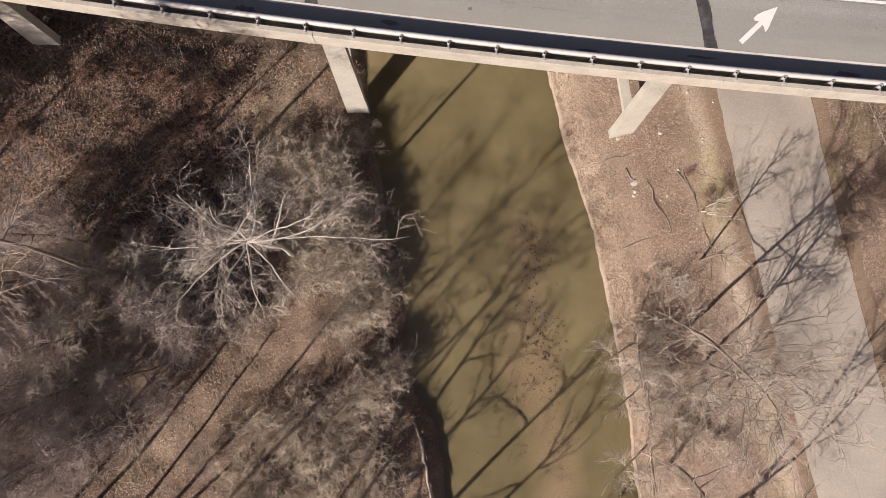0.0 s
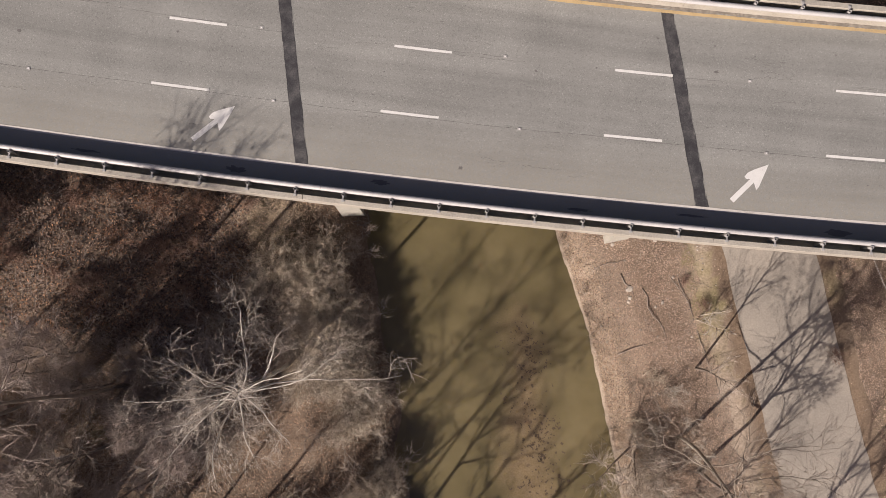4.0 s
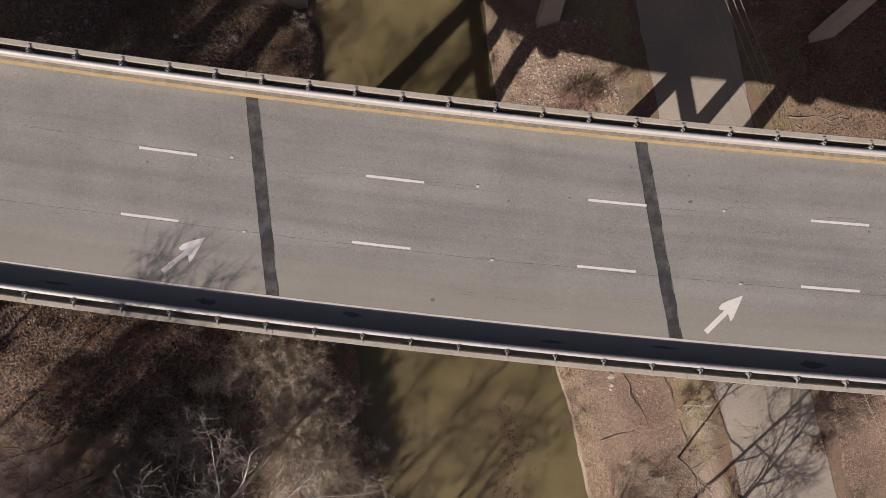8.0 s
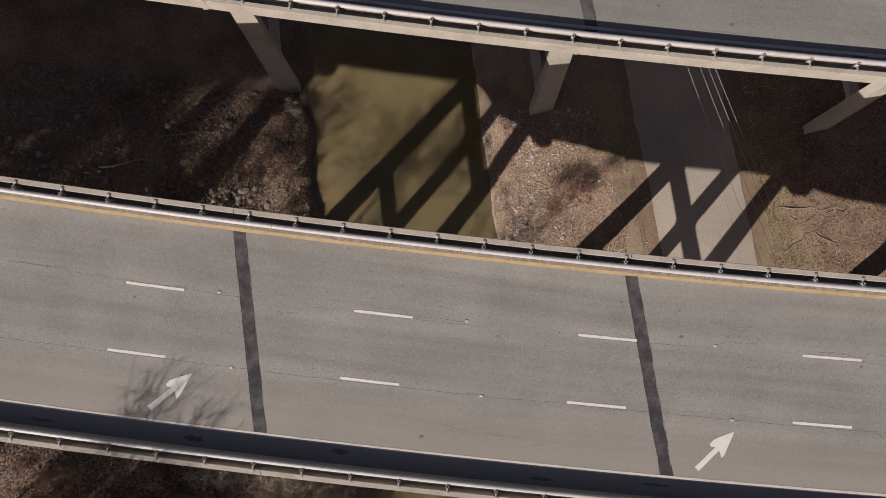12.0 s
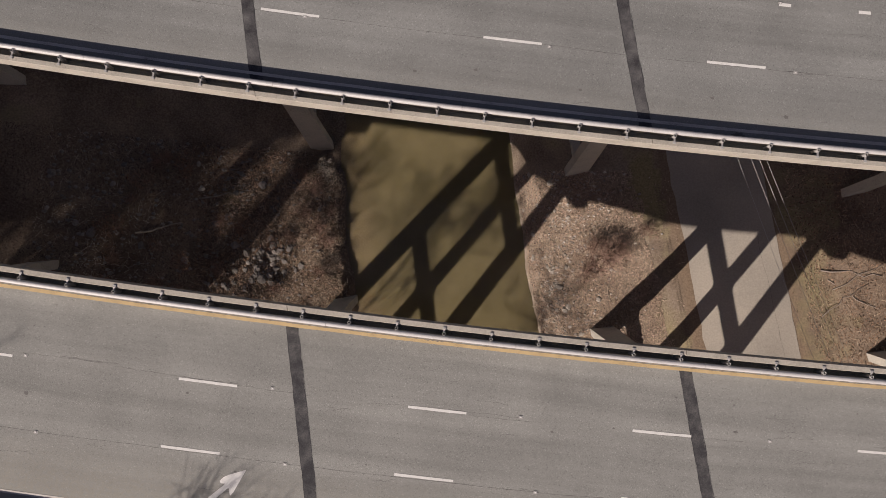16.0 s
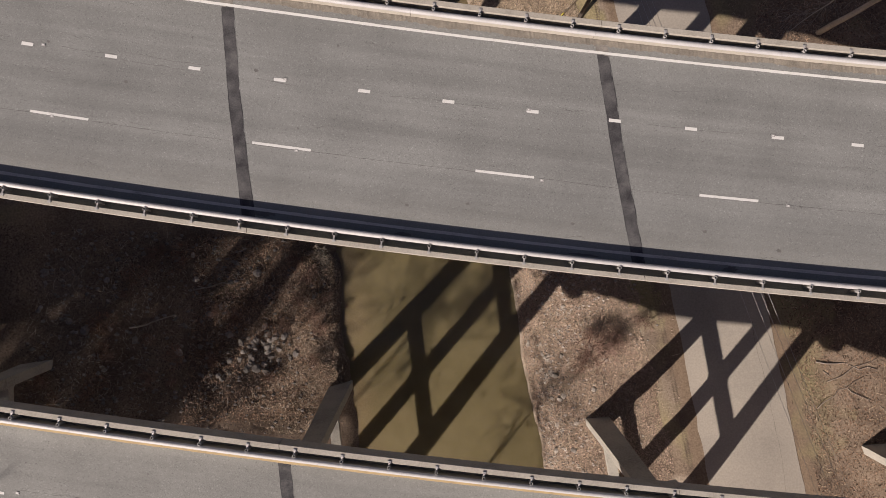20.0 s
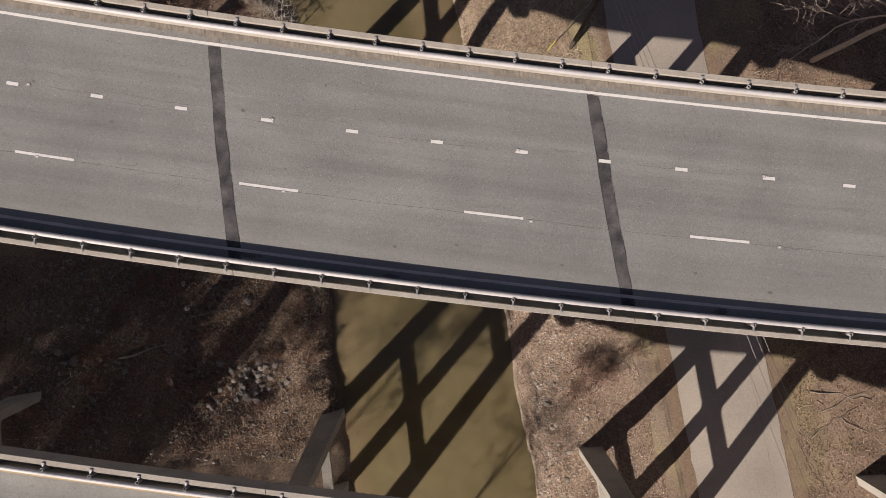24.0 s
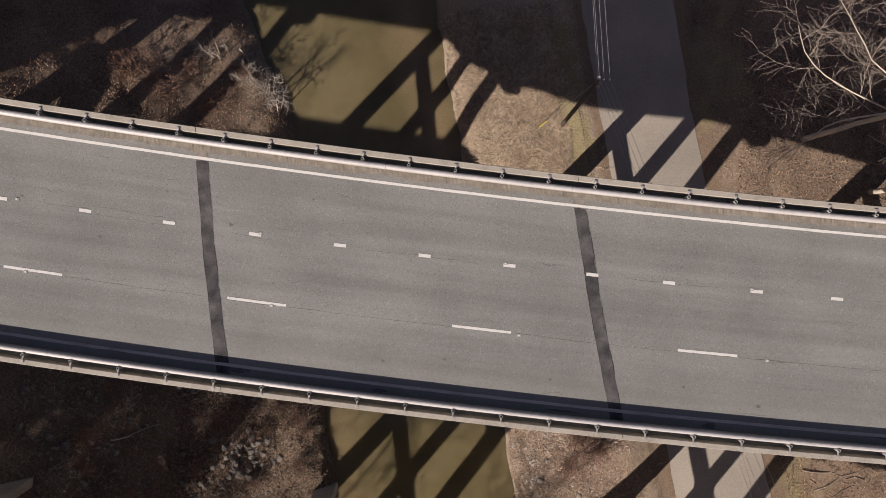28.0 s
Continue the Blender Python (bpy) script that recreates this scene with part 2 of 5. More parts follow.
def pavement_material(name, tone, lanes, width, dust):
    """Grey road surface; UV runs in metres along and across. Darker oil bands down the middle of each lane, paler wheel paths."""
    m = mat(name, [(0.25, tuple(0.7 * c for c in tone)), (0.5, tone), (0.75, tuple(1.22 * c for c in tone))], 0.3, 22, 0.9, 0.5, 0.008, mix=0.55)
    n, l = m.node_tree.nodes, m.node_tree.links
    b = n["Principled BSDF"]
    had = b.inputs["Base Color"].links[0].from_socket
    uv = n.new("ShaderNodeTexCoord")
    sep = n.new("ShaderNodeSeparateXYZ")
    l.new(uv.outputs["UV"], sep.inputs[0])
    off = n.new("ShaderNodeMath")
    off.operation, off.inputs[1].default_value = "SUBTRACT", lanes
    l.new(sep.outputs["Y"], off.inputs[0])
    fr = n.new("ShaderNodeMath")
    fr.operation, fr.inputs[1].default_value = "MULTIPLY", 2 * math.pi / width
    l.new(off.outputs[0], fr.inputs[0])
    co = n.new("ShaderNodeMath")
    co.operation = "COSINE"
    l.new(fr.outputs[0], co.inputs[0])
    mp = n.new("ShaderNodeMapping")
    mp.inputs["Scale"].default_value = (0.06, 1.3, 1)
    l.new(uv.outputs["UV"], mp.inputs[0])
    st = n.new("ShaderNodeTexNoise")
    st.inputs["Scale"].default_value, st.inputs["Detail"].default_value = 1.0, 7
    l.new(mp.outputs[0], st.inputs["Vector"])
    ad = n.new("ShaderNodeMath")
    ad.operation, ad.inputs[1].default_value = "MULTIPLY_ADD", -0.09
    l.new(co.outputs[0], ad.inputs[0])
    l.new(st.outputs["Fac"], ad.inputs[2])
    mr = n.new("ShaderNodeMapRange")
    for key, v in (("From Min", 0.25), ("From Max", 0.75), ("To Min", 0.84), ("To Max", 1.14)):
        mr.inputs[key].default_value = v
    l.new(ad.outputs[0], mr.inputs["Value"])
    hsv = n.new("ShaderNodeHueSaturation")
    l.new(mr.outputs[0], hsv.inputs["Value"])
    l.new(had, hsv.inputs["Color"])
    speck = n.new("ShaderNodeTexNoise")
    speck.inputs["Scale"].default_value, speck.inputs["Detail"].default_value = 16.0, 4
    l.new(n["Texture Coordinate"].outputs["Object"], speck.inputs["Vector"])
    sr = n.new("ShaderNodeValToRGB")
    while len(sr.color_ramp.elements) < 4:
        sr.color_ramp.elements.new(0.5)
    for e, (p, c) in zip(sr.color_ramp.elements, ((0.29, 0.58), (0.38, 0.93), (0.62, 1.05), (0.73, 1.55))):
        e.position, e.color = p, (c, c, c, 1)
    l.new(speck.outputs["Fac"], sr.inputs["Fac"])
    mul = n.new("ShaderNodeMix")
    mul.data_type, mul.blend_type = "RGBA", "MULTIPLY"
    mul.inputs["Factor"].default_value = 1.0
    l.new(hsv.outputs[0], mul.inputs["A"])
    l.new(sr.outputs[0], mul.inputs["B"])
    l.new(mul.outputs["Result"], b.inputs["Base Color"])
    blend_in(m, tuple(1.12 * c for c in tone), (1.22 * tone[0], 1.12 * tone[1], 0.98 * tone[2]), sep.outputs["Y"], *dust)
    return m


M_DECK_LOW = pavement_material("pale grey pavement", (0.254, 0.255, 0.235), 771.7, 3.62, (773.5, 778.5))
M_DECK_UP = pavement_material("grey pavement", (0.222, 0.226, 0.213), 749.4, 3.6, (752.5, 760.0))


# ---- mesh helpers ----
def mesh(name, verts, faces, material, smooth=False):
    me = bpy.data.meshes.new(name)
    me.from_pydata([tuple(v) for v in verts], [], [tuple(f) for f in faces])
    me.materials.append(material)
    if smooth:
        me.polygons.foreach_set("use_smooth", [True] * len(me.polygons))
    me.update()
    return me


def piece(name, me, parent=None, label=""):
    ob = new(name, me)
    ob.parent = parent
    return tagged(ob, label)


def thing(name, label, category, group="", kind="", at=(0, 0, 0)):
    ob = new(name)
    ob.location = at
    ob.empty_display_size = 0.2
    return tagged(ob, label, category, group, kind)


def box_data(x0, x1, y0, y1, z0, z1, bevel=0.0):
    if bevel:
        bm = bmesh.new()
        bmesh.ops.create_cube(bm, size=1)
        for v in bm.verts:
            v.co = Vector((x0 + (v.co.x + 0.5) * (x1 - x0), y0 + (v.co.y + 0.5) * (y1 - y0), z0 + (v.co.z + 0.5) * (z1 - z0)))
        bmesh.ops.bevel(bm, geom=bm.edges[:], offset=bevel, segments=2, affect="EDGES")
        vs = [v.co.copy() for v in bm.verts]
        bm.verts.index_update()
        fs = [[v.index for v in f.verts] for f in bm.faces]
        bm.free()
        return vs, fs
    vs = [(x, y, z) for z in (z0, z1) for x, y in ((x0, y0), (x1, y0), (x1, y1), (x0, y1))]
    return vs, [(3, 2, 1, 0), (4, 5, 6, 7), (0, 1, 5, 4), (1, 2, 6, 5), (2, 3, 7, 6), (3, 0, 4, 7)]


def tube_data(points, radii, sides, verts=None, faces=None, cap=True):
    """A tapered tube along points, added to verts and faces."""
    verts = [] if verts is None else verts
    faces = [] if faces is None else faces
    pts = np.asarray(points, float)
    d = np.gradient(pts, axis=0)
    d /= np.linalg.norm(d, axis=1)[:, None] + 1e-9
    ref = np.array((0.0, 0.0, 1.0)) if abs(d[0][2]) < 0.9 else np.array((1.0, 0.0, 0.0))
    u = np.cross(d, ref)
    u /= np.linalg.norm(u, axis=1)[:, None] + 1e-9
    w = np.cross(d, u)
    base = len(verts)
    ang = np.arange(sides) * 2 * math.pi / sides
    rad = np.asarray(radii, float)[:, None, None]
    ring = pts[:, None, :] + rad * (np.cos(ang)[None, :, None] * u[:, None, :] + np.sin(ang)[None, :, None] * w[:, None, :])
    verts.extend(map(tuple, ring.reshape(-1, 3)))
    for i in range(len(pts) - 1):
        a = base + i * sides
        for k in range(sides):
            k2 = (k + 1) % sides
            faces.append((a + k, a + k2, a + sides + k2, a + sides + k))
    if cap:
        faces.append(tuple(base + k for k in range(sides))[::-1])
        faces.append(tuple(base + (len(pts) - 1) * sides + k for k in range(sides)))
    return verts, faces


def lathe(profile, sides):
    """A profile of (radius, z) turned round the z axis."""
    verts = [(r * math.cos(k * 2 * math.pi / sides), r * math.sin(k * 2 * math.pi / sides), z) for r, z in profile for k in range(sides)]
    faces = [(i * sides + k, i * sides + (k + 1) % sides, (i + 1) * sides + (k + 1) % sides, (i + 1) * sides + k) for i in range(len(profile) - 1) for k in range(sides)]
    return verts, faces


# ---- the plan ----
DECK = 17.9
WATER = -3.7
WEST = [(-60, 12), (-18.3, 2.6), (-12.8, 1.5), (-7.3, -1.9), (-3.4, -1.4), (4.2, -3.3), (13.6, -5.1), (24, -7.2), (29.7, -8.4), (37.4, -9.0), (42.5, -9.1), (57.6, -12.9), (62.5, -15.0), (67, -17.0), (110, -30)]
EAST = [(-60, 27), (-16.2, 18.3), (-10.2, 17.4), (-3.1, 16.0), (1.2, 14.9), (5, 13.8), (11.7, 11.4), (18, 9.5), (28.3, 7.1), (35.5, 5.6), (39.5, 5.1), (54, 2.3), (59, 1.2), (63, 0.3), (67.5, -0.6), (110, -12)]
ROADW = [(-60, 45), (-15.7, 31.3), (-7.9, 28.9), (6.5, 24.8), (15.65, 22.5), (25.9, 20.1), (35.3, 17.9), (52, 14.2), (57.4, 13.0), (64.2, 11.7), (110, 3)]
ROAD_WIDE = 7.45


def along(table, y):
    ys, xs = [p[0] for p in table], [p[1] for p in table]
    if y < ys[0]:
        return xs[0] + (y - ys[0]) * (xs[1] - xs[0]) / (ys[1] - ys[0])
    if y > ys[-1]:
        return xs[-1] + (y - ys[-1]) * (xs[-1] - xs[-2]) / (ys[-1] - ys[-2])
    return float(np.interp(y, ys, xs))


def rough(x, y, s, amp):
    return amp * noise.noise((x * s, y * s, 3.7))


def ground_z(x, y):
    wob = rough(x, y, 0.35, 0.5) + rough(x, y, 1.3, 0.22)
    xw, xe, xr = along(WEST, y) + wob, along(EAST, y) + wob * 0.6, along(ROADW, y)
    if x < xw:
        v = xw - x
        z = np.interp(v, (0, 0.7, 2.0, 6, 12, 22, 35, 55, 90), (-3.78, -3.1, -2.4, -1.7, 0.3, 5.2, 9.0, 12.5, 17.2))
        e = float(np.interp(y, (-11, -7), (1.0, 3.2)))
        low = np.interp(v, (0, 0.5 * e, 1.2 * e, 6, 12, 22, 35, 55, 90), (-3.78, -3.1, -2.2, -1.75, -1.3, -0.2, 2.0, 6.0, 12.0))
        z = low + (z - low) * np.interp(y + 0.4 * max(0.0, -17 - x), (6, 17), (0, 1))
        z = float(z) + min(1, v / 2) * (rough(x, y, 0.12, 0.7) + rough(x, y, 0.6, 0.25))
        scour = math.hypot(x + 10.1, y - 38.3)
        return max(min(z, -3.6), z - 2.0 * math.exp(-(scour / 1.4) ** 2)) if scour < 4 else z
    if x < xe:
        return -3.78 - 0.55 * min(2.0, x - xw, xe - x)
    if x < xr - 1.2:
        u, span = x - xe, max(2.0, xr - 1.2 - xe)
        z = np.interp(u / span, (0, 0.06, 0.16, 0.4, 0.75, 1), (-3.78, -3.1, -1.6, -0.7, 0.1, 0.62))
        return float(z) + min(1, u / 1.5) * min(1, (span - u) / 2) * (rough(x, y, 0.3, 0.35) + rough(x, y, 1.1, 0.12))
    if x < xr + ROAD_WIDE + 1.2:
        return 0.64 + 0.03 * min(1, abs(x - xr - ROAD_WIDE / 2) / 4)
    v = x - xr - ROAD_WIDE - 1.2
    z = np.interp(v, (0, 3, 8, 20, 40, 70), (0.66, 1.2, 2.2, 3.4, 7.0, 17.0))
    return float(z) + min(1, v / 2) * (rough(x, y, 0.15, 0.5) + rough(x, y, 0.8, 0.15))


def stepped(lo, hi, step, far):
    a = list(np.arange(lo, hi + 0.01, step))
    d, out = step, []
    while d < far:
        d *= 1.7
        out.append(d)
    out = np.cumsum(out)
    return [lo - v for v in out[::-1]] + a + [hi + v for v in out]


def build_ground():
    xs, ys = stepped(-42, 46, 0.5, 900), stepped(-30, 76, 0.5, 900)
    verts, bank, mud, green = [], [], [], []
    for y in ys:
        xe, xr = along(EAST, y), along(ROADW, y)
        for x in xs:
            verts.append((x, y, ground_z(x, y)))
            side = min(abs(x - xr), abs(x - xr - ROAD_WIDE))
            mud.append(max(0.0, 1 - side / 1.7) + rough(x, y, 0.5, 0.2) if xr - 3 < x < xr + ROAD_WIDE + 3 else 0.0)
            b = max(0.0, 1 - abs(x - xe) / 4) + rough(x, y, 0.25, 0.5)
            b += 0.9 * max(0.0, 1 - abs(x - xr + 2.4) / 2.0)
            if y > 20 and xe < x < xr:
                b = 0.42 + 0.3 * min(1.0, max(0.0, (y - 50) / 4)) + rough(x, y, 0.2, 0.5) + rough(x, y, 0.9, 0.3)
            if y > 52 and x < 0:
                b = 0.3 + rough(x, y, 0.2, 0.5)
            bank.append(b)
            g = rough(x, y, 0.22, 1.0) + rough(x, y, 0.9, 0.5)
            near = 0.5 if xr + ROAD_WIDE < x < xr + ROAD_WIDE + 5 else 1.0 if xr - 3.4 < x < xr - 1.0 else 0.0
            near += 1.1 * max(0.0, 1 - math.hypot((x + 12.8) / 3.0, (y - 13.3) / 4.0))
            green.append(max(0.0, g + near - 0.25))
    nx = len(xs)
    faces = [(j * nx + i, j * nx + i + 1, (j + 1) * nx + i + 1, (j + 1) * nx + i) for j in range(len(ys) - 1) for i in range(nx - 1)]
    me = mesh("ground", verts, faces, M_GROUND, True)
    for key, values in (("bank", bank), ("mud", mud), ("green", green)):
        me.attributes.new(key, "FLOAT", "POINT").data.foreach_set("value", values)
    tagged(new("ground", me), "brown leaf-littered river banks and forest floor", "ground", kind="structure")


build_ground()


def build_water():
    ys = list(np.arange(-30, 76, 1.0))
    ys = [-400, -200, -100, -60] + ys + [110, 200, 400]
    verts, faces, shoal, n = [], [], [], 24
    for y in ys:
        a, b = along(WEST, y) - 1.5, along(EAST, y) + 1.5
        for i in range(n):
            x = a + (b - a) * i / (n - 1)
            verts.append((x, y, WATER))
            f = i / (n - 1)
            bar = max(0.0, 1 - abs(f - 0.62 - 0.05 * math.sin(y * 0.12)) / 0.2) * np.interp(y, (-20, -2, 8, 14), (1.0, 1.0, 0.45, 0.0))
            bar = max(bar, max(0.0, 1 - abs(f - 0.8) / 0.22) * np.interp(y, (48, 55), (0, 0.8)))
            if 17 < y < 44:
                bar = max(bar, 0.75 * max(0.0, 1 - f / 0.45))
            shoal.append(float(bar) + rough(x, y, 0.5, 0.3))
    for j in range(len(ys) - 1):
        for i in range(n - 1):
            k = j * n + i
            faces.append((k, k + 1, k + n + 1, k + n))
    me = mesh("water", verts, faces, M_WATER, True)
    me.attributes.new("shoal", "FLOAT", "POINT").data.foreach_set("value", shoal)
    tagged(new("water", me), "murky olive green river with shallow sandbars", "river", kind="structure")


build_water()


def build_road():
    ys = [-400, -200, -100, -60] + list(np.arange(-30, 76, 1.0)) + [110, 200, 400]
    verts, faces, n = [], [], 9
    for y in ys:
        a = along(ROADW, y)
        for i in range(n):
            f = i / (n - 1)
            edge = rough(i, y, 0.9, 0.16) if i in (0, n - 1) else 0
            verts.append((a + ROAD_WIDE * f + edge, y, 0.7 + 0.06 * (1 - (2 * f - 1) ** 2)))
    for j in range(len(ys) - 1):
        for i in range(n - 1):
            k = j * n + i
            faces.append((k, k + 1, k + n + 1, k + n))
    road = new("road", mesh("road", verts, faces, M_ROAD, True))
    for f, y0, y1, wide, sway in ((0.8, 16, 33, 0.03, 0.35), (0.45, -20, 4, 0.02, 0.3)):
        sv, sf, k = [], [], 0
        for y in np.arange(y0, y1, 0.4):
            x = along(ROADW, y) + ROAD_WIDE * f + rough(f * 9, y, 0.25, sway) + rough(f * 9, y, 1.4, 0.07)
            u = (x - along(ROADW, y)) / ROAD_WIDE
            z = 0.7 + 0.06 * (1 - (2 * u - 1) ** 2) + 0.006
            w = wide * (0.6 + 0.8 * abs(noise.noise((y, f, 0))))
            sv += [(x - w / 2, y, z), (x + w / 2, y, z)]
            if k:
                sf.append((2 * k - 2, 2 * k - 1, 2 * k + 1, 2 * k))
            k += 1
        piece("crack", mesh("crack", sv, sf, M_ROADSEAM), road)
    tagged(road, "dusty beige two-lane country road under the bridges", "road", kind="structure")


build_road()


# ---- bridges ----
class Bridge:
    """A deck on a circular arc: r grows to the south, s metres run along the arc from x = 0."""

    def __init__(self, cx, cy, r0, bend=0.0):
        self.cx, self.cy, self.r0, self.bend = cx, cy, r0, bend
        self.a0 = math.asin(-cx / r0)

    def at(self, r, s, z=0.0):
        a = self.a0 + s / self.r0
        r += 0.006 * s * min(1.0, max(0.0, (self.r0 - r) / 6.0))
        return Vector((self.cx + r * math.sin(a), self.cy - r * math.cos(a), z))

    def skew(self, r, s, z=0.0):
        """As at(), sheared so that lines of one s run along the joints."""
        return self.at(r, s + (0.247 + 0.0011 * s) * (r - self.r0) + self.bend * max(0.0, r - self.r0), z)

    def s_of(self, x, r):
        return (math.asin((x - self.cx) / r) - self.a0) * self.r0

    def sweep(self, profile, s0, s1, step=1.5, skewed=True, closed=True):
        """A profile of (r, z) carried along the arc."""
        n = max(2, int((s1 - s0) / step) + 1)
        put = self.skew if skewed else self.at
        verts = [put(r, s0 + (s1 - s0) * i / (n - 1), z) for i in range(n) for r, z in profile]
        k, faces = len(profile), []
        for i in range(n - 1):
            for j in range(k if closed else k - 1):
                j2 = (j + 1) % k
                faces.append((i * k + j, i * k + j2, (i + 1) * k + j2, (i + 1) * k + j))
        if closed:
            faces += [tuple(range(k))[::-1], tuple((n - 1) * k + j for j in range(k))]
        return verts, faces


LOW = Bridge(53.7, 789.0, 772.0)
UP = Bridge(62.0, 790.0, 749.2, 0.03)


def sheet(bridge, r0, r1, s0, s1, z, name, material, parent, skewed=False, thick=0.006, wob=0.0, step=1.0, label=""):
    """A thin strip of paint or patch lying on the deck, with a worn outline."""
    n = max(2, int((s1 - s0) / step) + 1)
    put = bridge.skew if skewed else bridge.at
    verts = []
    for i in range(n):
        s = s0 + (s1 - s0) * i / (n - 1)
        da, db = random.uniform(-wob, wob), random.uniform(-wob, wob)
        for r, h in ((r0 + da, 0), (r1 + db, 0), (r1 + db, thick), (r0 + da, thick)):
            verts.append(put(r, s, z + h))
    faces = [(3, 2, 1, 0), tuple((n - 1) * 4 + j for j in range(4))]
    for i in range(n - 1):
        for j in range(4):
            faces.append((i * 4 + j, (i + 1) * 4 + j, (i + 1) * 4 + (j + 1) % 4, i * 4 + (j + 1) % 4))
    return piece(name, mesh(name, verts, faces, material), parent, label)


def build_bridge(bridge, name, label, spec):
    S0, S1 = -92.0, 88.0
    top = thing(name, label, "bridge")
    rN, rS = spec["n_out"], spec["s_out"]
    # slab with its surface in metres along and across
    n = 121
    verts, uvs, faces = [], [], []
    rows = [rN + 0.02] + list(np.linspace(rN + 0.4, rS - 0.4, 10)) + [rS - 0.02]
    for i in range(n):
        s = S0 + (S1 - S0) * i / (n - 1)
        for r in rows:
            verts.append(bridge.skew(r, s, DECK))
            uvs.append((s, r))
    k = len(rows)
    for i in range(n - 1):
        for j in range(k - 1):
            faces.append((i * k + j, i * k + j + 1, (i + 1) * k + j + 1, (i + 1) * k + j)[::-1])
    base = len(verts)
    for i in range(n):
        s = S0 + (S1 - S0) * i / (n - 1)
        verts += [bridge.skew(rows[0], s, DECK - 0.35), bridge.skew(rows[-1], s, DECK - 0.35)]
        uvs += [(s, rows[0]), (s, rows[-1])]
    for i in range(n - 1):
        a, b = base + 2 * i, base + 2 * i + 2
        faces += [(a, a + 1, b + 1, b), (i * k, (i + 1) * k, b, a), (i * k + k - 1, a + 1, b + 1, (i + 1) * k + k - 1)]
    me = mesh("deck", verts, faces, spec["pavement"])
    layer = me.uv_layers.new(name="metres")
    for loop in me.loops:
        layer.data[loop.index].uv = uvs[loop.vertex_index]
    deck = piece("deck", me, top, "grey paved deck surface")
    # girders, toned dark to cut the bounced light below
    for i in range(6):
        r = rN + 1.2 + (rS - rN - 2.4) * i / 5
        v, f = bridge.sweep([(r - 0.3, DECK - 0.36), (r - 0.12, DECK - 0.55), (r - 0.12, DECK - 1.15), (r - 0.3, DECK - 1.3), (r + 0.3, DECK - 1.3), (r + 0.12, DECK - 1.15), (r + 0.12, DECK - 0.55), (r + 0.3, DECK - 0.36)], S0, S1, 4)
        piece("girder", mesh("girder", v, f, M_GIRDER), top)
    # parapet walls, one length for each half span
    for side, rin, rout in ((-1, spec["n_in"], rN), (1, spec["s_in"], rS)):
        a, b = sorted((rin, rout))
        tall = spec["wall"]
        prof = [(a, DECK - 0.02), (a + 0.01, DECK + tall - 0.03), (a + 0.03, DECK + tall), (b - 0.03, DECK + tall), (b - 0.01, DECK + tall - 0.03), (b, DECK - 0.45), (a, DECK - 0.45)]
        cuts = sorted({round(spec["joint"] + spec["span"] * q, 3) for q in range(-4, 5)})
        cuts = [c for c in cuts if S0 < c < S1]
        for c0, c1 in zip([S0] + cuts, cuts + [S1]):
            v, f = bridge.sweep(prof, c0 + 0.015, c1 - 0.015, 1.5)
            piece("parapet", mesh("parapet", v, f, M_CONCRETE), top, "low weathered concrete parapet wall")
    # expansion joints
    for q in range(-4, 5):
        s = spec["joint"] + spec["span"] * q
        if not S0 + 2 < s < S1 - 2:
            continue
        verts, faces, m = [], [], 70
        r0, r1 = spec["joint_r"]
        for i in range(m):
            r = r0 + (r1 - r0) * i / (m - 1)
            w0, w1 = (h + 0.02 * noise.noise((r * 0.8, s + h, 0)) + random.uniform(-0.02, 0.02) for h in (-0.33, 0.33))
            verts += [bridge.skew(r, s + w0, DECK + 0.004), bridge.skew(r, s + w1, DECK + 0.004)]
        for i in range(m - 1):
            faces.append((2 * i, 2 * i + 2, 2 * i + 3, 2 * i + 1))
        piece("joint_strip", mesh("joint_strip", verts, faces, M_PATCH_UP if spec["patched"] else M_PATCH), deck, "dark asphalt expansion joint strip")
        for h in (-0.335, 0.345):
            bead, bf = [], []
            for i in range(m):
                r = r0 + (r1 - r0) * i / (m - 1)
                mid = h + 0.02 * noise.noise((r * 0.8, s + math.copysign(0.33, h), 0)) + random.uniform(-0.01, 0.01)
                half = 0.03 * max(0.08, noise.noise((r * 1.1, s, h * 9)) + 0.35)
                bead += [bridge.skew(r, s + mid - half, DECK + 0.008), bridge.skew(r, s + mid + half, DECK + 0.008)]
                if i:
                    bf.append((2 * i - 2, 2 * i, 2 * i + 1, 2 * i - 1))
            piece("tar_seal", mesh("tar_seal", bead, bf, M_TAR), deck)
        if spec["patched"]:
            sheet(bridge, r0 - 0.05, r0 + 0.62, s - 0.36, s + 0.34, DECK + 0.006, "joint_patch", M_MORTAR, deck, skewed=True, thick=0.004, wob=0.05, step=0.1, label="pale mortar patch at the joint")
    return top, deck


